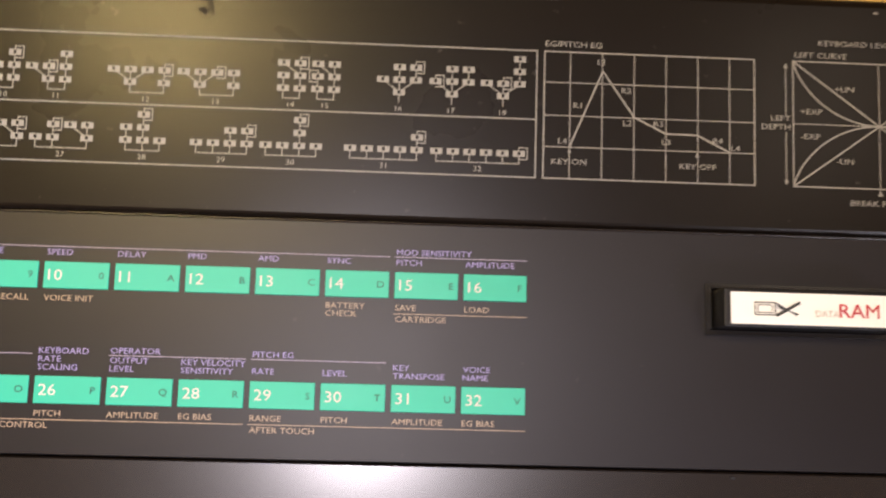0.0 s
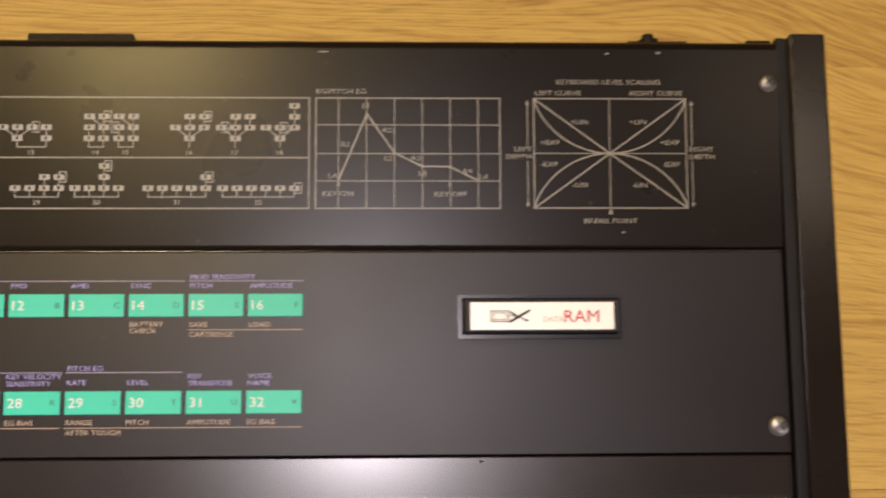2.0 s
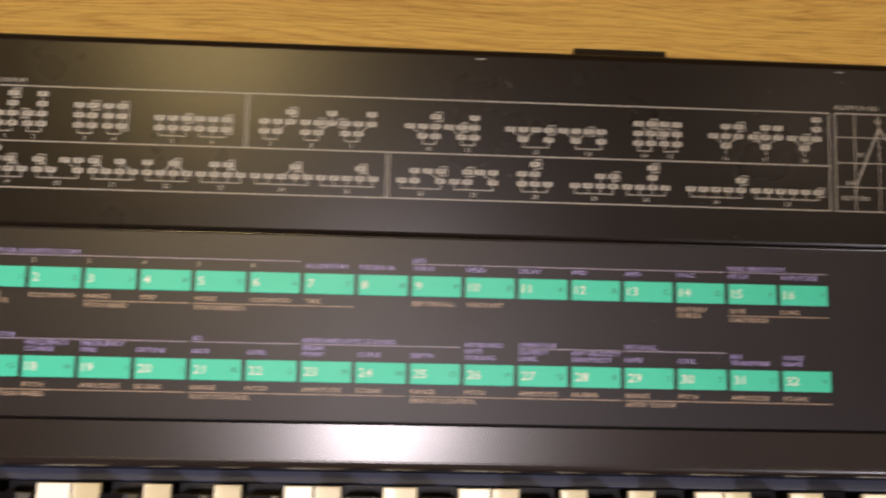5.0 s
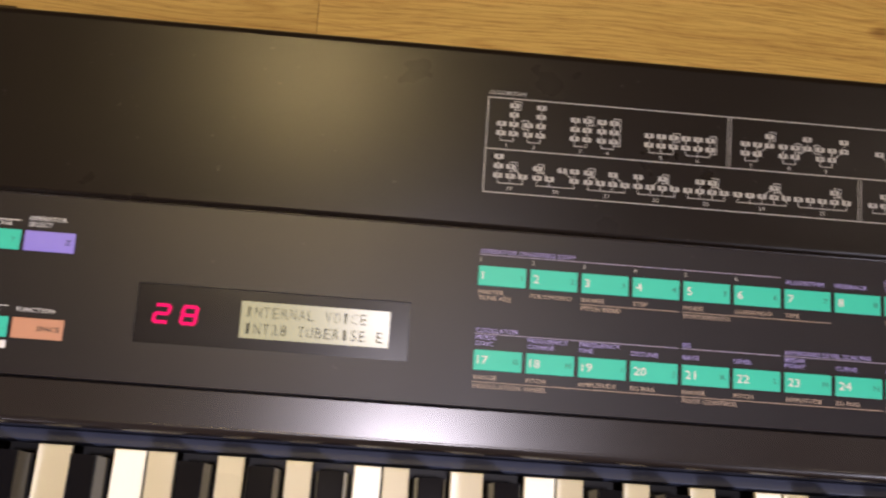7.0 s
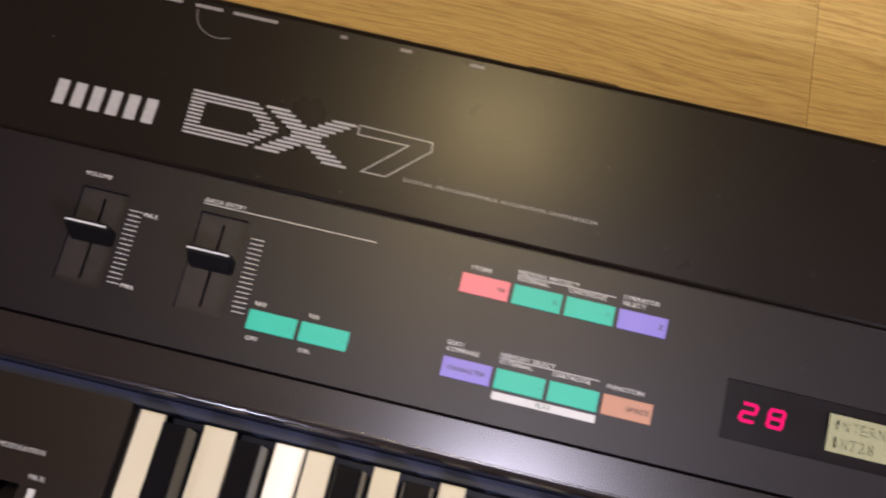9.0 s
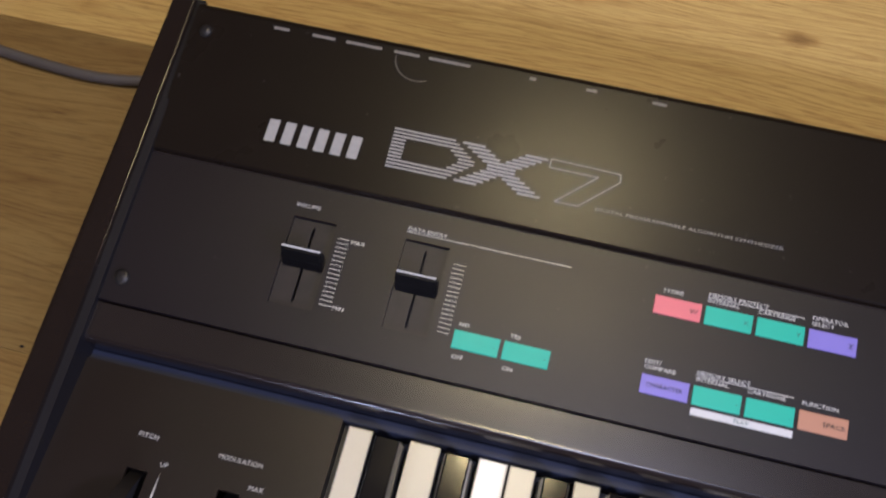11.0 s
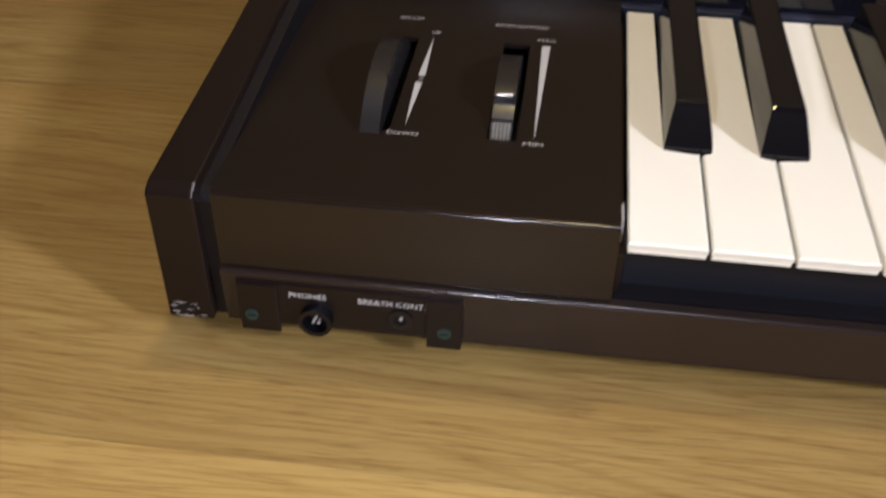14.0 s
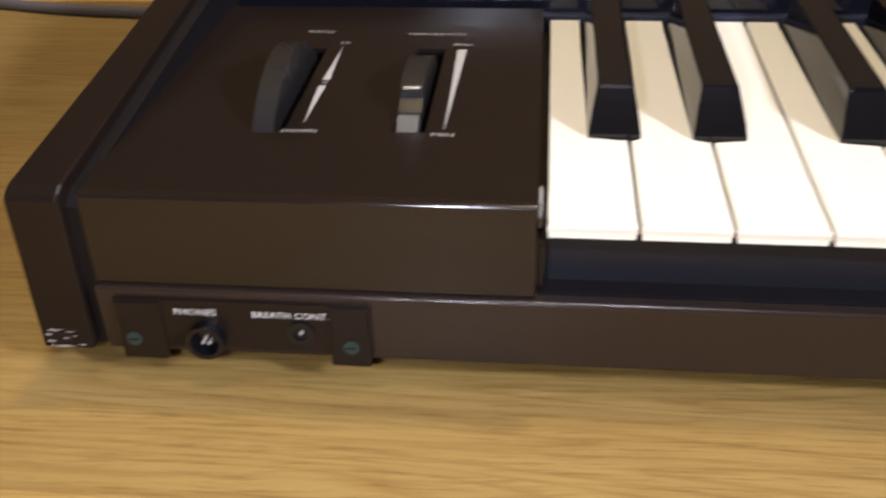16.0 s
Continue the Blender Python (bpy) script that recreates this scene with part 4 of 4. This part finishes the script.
for s, x, y in (("EG/PITCH EG", 0.8348, 0.2914), ("L1", 0.8513, 0.2862), ("R1", 0.8438, 0.2724), ("R2", 0.8588, 0.2775), ("L2", 0.8594, 0.2674), ("R3", 0.8690, 0.2675), ("L3", 0.8716, 0.2620),
                ("R4", 0.8876, 0.2629), ("L4", 0.8934, 0.2608), ("L4", 0.8392, 0.2612), ("KEY ON", 0.8372, 0.2549), ("KEY OFF", 0.8772, 0.2547)):
    legend(s, x, y, 0.0017, zr, INK, rear, wide=1.26)

# keyboard scaling graph
bm = bmesh.new()
lx, rx, by, ty, mx, my = 0.9131, 0.9685, 0.2506, 0.2898, 0.9406, 0.2701
frame_lines(bm, lx, rx, by, ty, 0.0004, zr)
line(bm, (lx, my), (rx, my), 0.0003, zr)
line(bm, (mx, by - 0.0018), (mx, ty), 0.0003, zr)
for ex, ey in ((lx, ty), (rx, ty), (lx, by), (rx, by)):
    line(bm, (ex, ey), (mx, my), 0.0005, zr)
    last = (mx, my)
    for k in range(1, 15):
        u = k / 14
        p = (mx + (ex - mx) * (1 - (1 - u) ** 1.35), my + (ey - my) * u ** 1.9)
        line(bm, last, p, 0.0005, zr)
        last = p
for x in (0.9108, 0.9706):
    for a, b in ((0.2886, 0.2730), (0.2672, 0.2514)):
        line(bm, (x, a), (x, b), 0.0003, zr)
    for y, d in ((0.2892, -1), (0.2508, 1)):
        quad(bm, ((x - 0.0007, y + d * 0.0016), (x + 0.0007, y + d * 0.0016), (x, y)), zr)
quad(bm, ((mx - 0.0008, 0.2484), (mx + 0.0008, 0.2484), (mx, 0.2504)), zr)
part("scaling_graph", bm, INK, rear, "grey printed box of crossing curves")
for s, x, y, al in (("KEYBOARD LEVEL SCALING", 0.9404, 0.2950, "m"), ("LEFT CURVE", 0.9138, 0.2910, "l"), ("RIGHT CURVE", 0.9676, 0.2910, "r"), ("BREAK POINT", 0.9406, 0.2452, "m"),
                    ("LEFT", 0.9122, 0.2708, "r"), ("DEPTH", 0.9122, 0.2681, "r"), ("RIGHT", 0.9696, 0.2708, "l"), ("DEPTH", 0.9696, 0.2681, "l"),
                    ("+LIN", 0.9265, 0.2806, "l"), ("+EXP", 0.9155, 0.2732, "l"), ("-EXP", 0.9155, 0.2654, "l"), ("-LIN", 0.9268, 0.2580, "l"),
                    ("+LIN", 0.9540, 0.2806, "r"), ("+EXP", 0.9660, 0.2732, "r"), ("-EXP", 0.9660, 0.2654, "r"), ("-LIN", 0.9540, 0.2580, "r")):
    legend(s, x, y, 0.0017, zr, INK, rear, align=al, wide=1.26)

# maker's mark as plain slanted blocks, model mark as striped shapes
holder = tagged(new("maker_mark"), "six pale grey-gold blocks in a row")
holder.parent = synth
for k in range(6):
    xa = 0.0690 + 0.00775 * k
    bm = bmesh.new()
    quad(bm, ((xa + 0.0004, 0.2507), (xa + 0.0053, 0.2507), (xa + 0.0057, 0.2613), (xa + 0.0008, 0.2613)), zr)
    part("mark_block", bm, INK, holder)
holder = tagged(new("model_mark"), "pale striped angular emblem with an outlined end")
holder.parent = synth
Y0, Y1 = 0.2503, 0.2698


def stripe(xa, xb, y, up=0.0):
    bm = bmesh.new()
    rect(bm, xa, xb, y - 0.00042 - up, y + 0.00042 + up, zr)
    part("stripe", bm, INK, holder)


for k in range(12):
    y = Y0 + (Y1 - Y0) * (k + 0.5) / 12
    u = (y - Y0) / (Y1 - Y0)
    tip = 0.1535 + 0.0125 * (1 - abs(2 * u - 1))
    if u < 0.27 or u > 0.73:
        stripe(0.1263, tip, y)
    else:
        stripe(0.1263, 0.1325, y)
        stripe(tip - 0.0075, tip, y)
    xa, xb = 0.1565 + 0.0310 * (1 - u), 0.1565 + 0.0310 * u
    if abs(xa - xb) < 0.0103:
        stripe(min(xa, xb), max(xa, xb) + 0.0103, y, 0.0001)
    else:
        stripe(xa, xa + 0.0103, y, 0.0001)
        stripe(xb, xb + 0.0103, y, 0.0001)
pts = [(0.1978, 0.2698), (0.2289, 0.2692), (0.2293, 0.2655), (0.2133, 0.2511), (0.2031, 0.2511), (0.2195, 0.2658), (0.1978, 0.2658)]
bm = bmesh.new()
for a, b in zip(pts, pts[1:] + pts[:1]):
    line(bm, a, b, 0.0005, zr)
part("outlined_hook", bm, INK, holder)
legend("DIGITAL PROGRAMMABLE ALGORITHM SYNTHESIZER", 0.2210, 0.2509, 0.0014, zr, INK, rear, width=0.0812)
for xa, xb in ((0.0581, 0.0656), (0.0767, 0.0878), (0.0932, 0.1104), (0.1163, 0.1284), (0.1329, 0.1524), (0.1800, 0.1830), (0.2060, 0.2110), (0.2360, 0.2425)):
    bm = bmesh.new()
    rect(bm, xa, xb, 0.3046, 0.3060, zr)
    part("socket_label", bm, WORNINK, rear, "worn unreadable pale label at the back edge")

# scuffs and chips on the rear panel
random.seed(11)
for x, y, w, h, m in ((0.7309, 0.2996, 0.0062, 0.0042, SCUFF), (0.7552, 0.2965, 0.0010, 0.0012, SCUFF), (0.3524, 0.2873, 0.0034, 0.0028, SCUFF), (0.7202, 0.2858, 0.0014, 0.0022, SCUFF), (0.7323, 0.2851, 0.0014, 0.0016, SCUFF),
                      (0.9402, 0.3062, 0.0020, 0.0009, CHIP), (0.9589, 0.3066, 0.0026, 0.0008, CHIP), (0.8370, 0.3066, 0.0040, 0.0005, CHIP), (0.9725, 0.2690, 0.0010, 0.0008, CHIP), (0.9450, 0.2420, 0.0011, 0.0008, CHIP),
                      (0.6900, 0.3068, 0.0050, 0.0006, CHIP)):
    bm = bmesh.new()
    if m is SCUFF and w > 0.002:
        for k in range(16):
            px, py, a = x + w * random.uniform(-0.5, 0.5), y + h * random.uniform(-0.5, 0.5), random.uniform(0, math.pi)
            q = random.uniform(0.0004, 0.0010)
            line(bm, (px - q * math.cos(a), py - q * math.sin(a)), (px + q * math.cos(a), py + q * math.sin(a)), random.uniform(0.0003, 0.0007), zr, lift=0.00010 + 0.00001 * k)
        part("scuff_mark", bm, m, rear)
        continue
    quad(bm, [(x + w / 2 * random.uniform(0.5, 1.1) * math.cos(k * math.pi / 6), y + h / 2 * random.uniform(0.5, 1.1) * math.sin(k * math.pi / 6)) for k in range(12)], zr, lift=0.00012)
    part("scuff_mark" if m is SCUFF else "paint_chip", bm, m, rear)

bm = bmesh.new()
quad(bm, [(0.8931 + 0.0011 * random.uniform(0.6, 1.1) * math.cos(k * math.pi / 5), 0.1627 + 0.0006 * random.uniform(0.6, 1.1) * math.sin(k * math.pi / 5)) for k in range(10)], zc, lift=-0.00030)
part("nick", bm, DARK, synth, "small dark nick in the satin strip")
bm = bmesh.new()
hook = [(0.1290 + 0.0112 * math.cos(radians(a)), 0.3030 + 0.0100 * math.sin(radians(a))) for a in range(178, 300, 10)]
for p, q in zip(hook, hook[1:]):
    line(bm, p, q, 0.00030, zr, lift=0.00015)
part("scratch", bm, WORNINK, rear, "thin hook-shaped pale scratch")

# fittings at the back edge
for xa, xb, d in ((0.7287, 0.7670, 0.0072), (0.2600, 0.2990, 0.0036), (0.9490, 0.9715, 0.0030), (0.9935, 1.0030, 0.0040)):
    bm = bmesh.new()
    box(bm, xa, xb, 0.3116, 0.3123 + d * 0.5, 0.0700, 0.0992, bevel=0.0006)
    part("rear_bracket", bm, BROWN, synth, "black bracket at the back edge")
bm = bmesh.new()
tube(bm, (0.9575, 0.3120, 0.0955), (0, 1, 0), 0.0042, 0.0018, 0.0030)
tube(bm, (0.9575, 0.3148, 0.0960), (0, 1, 0), 0.0022, 0, 0.0026)
part("memory_switch", bm, DARK, synth, "small black switch at the back edge")

# ---- front sockets ----
bm = bmesh.new()
PY = -0.0016
pl = [(0.0243, 0.0112), (0.0378, 0.0130), (0.0812, 0.0130), (0.0938, 0.0112), (0.0938, 0.0278), (0.0936, 0.0282), (0.0243, 0.0282)]
a = [bm.verts.new((x, PY, z)) for x, z in pl]
b = [bm.verts.new((x, 0.0004, z)) for x, z in pl]
bm.faces.new(a)
bm.faces.new(b[::-1])
for i in range(len(pl)):
    bm.faces.new((a[i], b[i], b[(i + 1) % len(pl)], a[(i + 1) % len(pl)]))
plate_ = part("socket_plate", bm, BROWN, synth, "dark brown plate holding two sockets")
TY = -0.0024
for xa, xb, z1 in ((0.0246, 0.0372, 0.0274), (0.0829, 0.0936, 0.0279)):
    bm = bmesh.new()
    box(bm, xa, xb, TY, PY + 0.0004, 0.0092, z1, bevel=0.0005)
    part("mounting_tab", bm, BROWN, plate_)
bm = bmesh.new()
tube(bm, (0.0490, PY - 0.0034, 0.0166), (0, 1, 0), 0.0052, 0.0039, 0.0036, 32)
tube(bm, (0.0490, PY - 0.0004, 0.0166), (0, 1, 0), 0.0046, 0, 0.0004, 28, mat=1)
part("phones_socket", bm, [EBONY, EBONY], synth, "glossy black headphone socket")
for dx, dz, r in ((0.0002, 0.0014, 0.00045), (-0.0008, -0.0004, 0.0004), (0.0010, -0.0004, 0.00045)):
    bm = bmesh.new()
    tube(bm, (0.0490 + dx, PY - 0.0024, 0.0166 + dz), (0, 1, 0), r, 0, 0.0020, 12)
    part("contact_spring", bm, SHIM, synth, "bright contact inside the headphone socket")
bm = bmesh.new()
tube(bm, (0.0750, PY - 0.0008, 0.0192), (0, 1, 0), 0.0038, 0.0020, 0.0012, 24)
tube(bm, (0.0750, PY - 0.0002, 0.0192), (0, 1, 0), 0.0026, 0, 0.0002, 24, mat=1)
# Pale pin added in place of the glint in the dark socket.
pin = bmesh.new()
tube(pin, (0.0752, PY - 0.0010, 0.0196), (0, 1, 0), 0.0005, 0, 0.0010, 12)
part("glint_pin", pin, SHIM, synth, "pale pin standing for the glint inside the breath socket")
part("breath_socket", bm, [EBONY, DARK], synth, "small black breath controller socket")
for x in (0.0284, 0.0885):
    bm = bmesh.new()
    tube(bm, (x, TY - 0.0004, 0.0156), (0, 1, 0), 0.0021, 0, 0.0010, 18)
    box(bm, x - 0.0014, x + 0.0014, TY - 0.0006, TY - 0.0004, 0.01535, 0.01585, mat=1)
    part("plate_screw", bm, [SCREWGREEN, DARK], synth, "greenish oxidised screw")
letters(["PHONES", "BREATH CONT."])
for s, x, w in (("PHONES", 0.0408, 0.0115), ("BREATH CONT.", 0.0622, 0.0205)):
    bm = bmesh.new()
    word(bm, s, x, 0.0238, 0.0019, zr, width=w, upright=PY - 0.0002)
    part("legend", bm, WHITE, plate_)
for x in (0.06, 0.96):
    for y in (0.04, 0.28):
        bm = bmesh.new()
        tube(bm, (x, y, 0.0), (0, 0, 1), 0.011, 0, 0.0112, 20)
        part("rubber_foot", bm, DARK, synth)

# ---- data cartridge ----
cart = tagged(new("data_cartridge"), "black memory cartridge with a white label standing in its panel slot", "cartridge")
cart.location = (0, 0, 0)
bm = bmesh.new()
def lean(bm):
    """The cartridge stands square to the sloping panel."""
    for v in bm.verts:
        v.co.y -= 0.15 * (v.co.z - zc(v.co.y))
    return bm


box(bm, 0.8872, 0.9412, 0.2066, 0.2181, -0.0100, 0.0122, zt=zc, bevel=0.0007)
lean(bm)
part("body", bm, DARK, cart)
bm = bmesh.new()
box(bm, 0.8891, 0.9386, 0.2075, 0.2168, 0.0121, 0.0125, zt=zc)
lean(bm)
lab = part("label", bm, LABEL, cart, "glossy white label")
zlab = lambda y: zc(y + 0.0019) + 0.0126
legend("RAM", 0.9214, 0.2081, 0.0040, zlab, RED, lab, name="printed_word", width=0.0120)
legend("DATA", 0.9142, 0.2081, 0.0019, zlab, FADED, lab, name="printed_word", width=0.0070)
bm = bmesh.new()
frame_lines(bm, 0.8962, 0.9022, 0.2083, 0.2119, 0.00030, zlab)
frame_lines(bm, 0.8970, 0.9013, 0.2090, 0.2112, 0.00022, zlab)
for k in range(4):
    line(bm, (0.9026 + 0.0002 * k, 0.2118 - 0.00045 * k), (0.9084 + 0.0002 * k, 0.2084 + 0.00010 * k), 0.00026, zlab, lift=LIFT * (1.1 + 0.05 * k))
line(bm, (0.9028, 0.2083), (0.9092, 0.2119), 0.0009, zlab, lift=LIFT * 1.4)
part("printed_emblem", bm, BLACKINK, lab)
bm = bmesh.new()
plate(bm, 0.8852, 0.9434, 0.2046, 0.2200, lambda y: zc(y) + 0.0016, 0.0018, [(0.8868, 0.9420, 0.2060, 0.2188)])
bmesh.ops.bevel(bm, geom=[e for e in bm.edges if e.calc_face_angle(0) > 1.0], offset=0.0003, segments=2, affect="EDGES")
part("slot_bezel", bm, RIMGLOSS, synth, "thin black bezel round the cartridge slot")

# ---- cable ----
cu = bpy.data.curves.new("cable", "CURVE")
cu.dimensions, cu.bevel_depth, cu.bevel_resolution, cu.use_fill_caps = "3D", 0.0032, 4, True
sp = cu.splines.new("BEZIER")
pts = [(-0.42, 0.43), (-0.20, 0.340), (-0.105, 0.3225), (-0.050, 0.3240), (0.03, 0.352), (0.16, 0.360), (0.20, 0.322)]
sp.bezier_points.add(len(pts) - 1)
for q, (x, y) in zip(sp.bezier_points, pts):
    q.co = (x, y, 0.0033)
    q.handle_left_type = q.handle_right_type = "AUTO"
ob = new("cable", cu)
cu.materials.append(CABLE)
tagged(ob, "thin grey cable lying on the boards behind the synthesizer", "cable")

bm = bmesh.new()
bmesh.ops.create_icosphere(bm, subdivisions=1, radius=0.0011, matrix=Matrix.Translation((-0.0435, 0.1568, 0.0006)) @ Matrix.Diagonal((1.3, 0.8, 0.6, 1)))
tagged(finish("crumb", bm, DARK), "tiny dark crumb on the oak boards", "crumb")

# ---- floor boards ----
PWID, GAP = 0.199, 0.0002
rng = random.Random(7)
BOARD_SHADE = {(10, False): 0.50, (9, False): 0.60, (10, True): 1.20, (9, True): 1.18, (11, False): 1.08, (11, True): 1.16, (8, False): 0.76}   # tones of single boards, shade painted into the left, light into the right
row = 0
y = 0.353 - PWID * 11
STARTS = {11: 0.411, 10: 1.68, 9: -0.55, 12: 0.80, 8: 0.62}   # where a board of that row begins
while y < RY1:
    x = STARTS.get(row, rng.uniform(-0.6, 0.6)) - 1.38 * 4
    while x < RX1:
        ln = 1.38
        a, b = max(RX0, x), min(RX1, x + ln)
        ya, yb = max(RY0, y), min(RY1, y + PWID)
        if b - a > 0.02 and yb - ya > 0.01:
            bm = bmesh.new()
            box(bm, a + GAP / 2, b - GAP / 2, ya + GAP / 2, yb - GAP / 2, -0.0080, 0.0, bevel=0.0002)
            # Shaded boards are also reddened like warm shade; other tones are random.
            tone = 1.02 if a > 1.2 and row in (9, 10) else BOARD_SHADE.get((row, b > 1.2 and a < 1.2)) or rng.uniform(0.88, 1.08)
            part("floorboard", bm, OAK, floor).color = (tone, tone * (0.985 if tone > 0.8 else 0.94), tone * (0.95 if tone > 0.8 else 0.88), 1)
        x += ln
    y += PWID
    row += 1
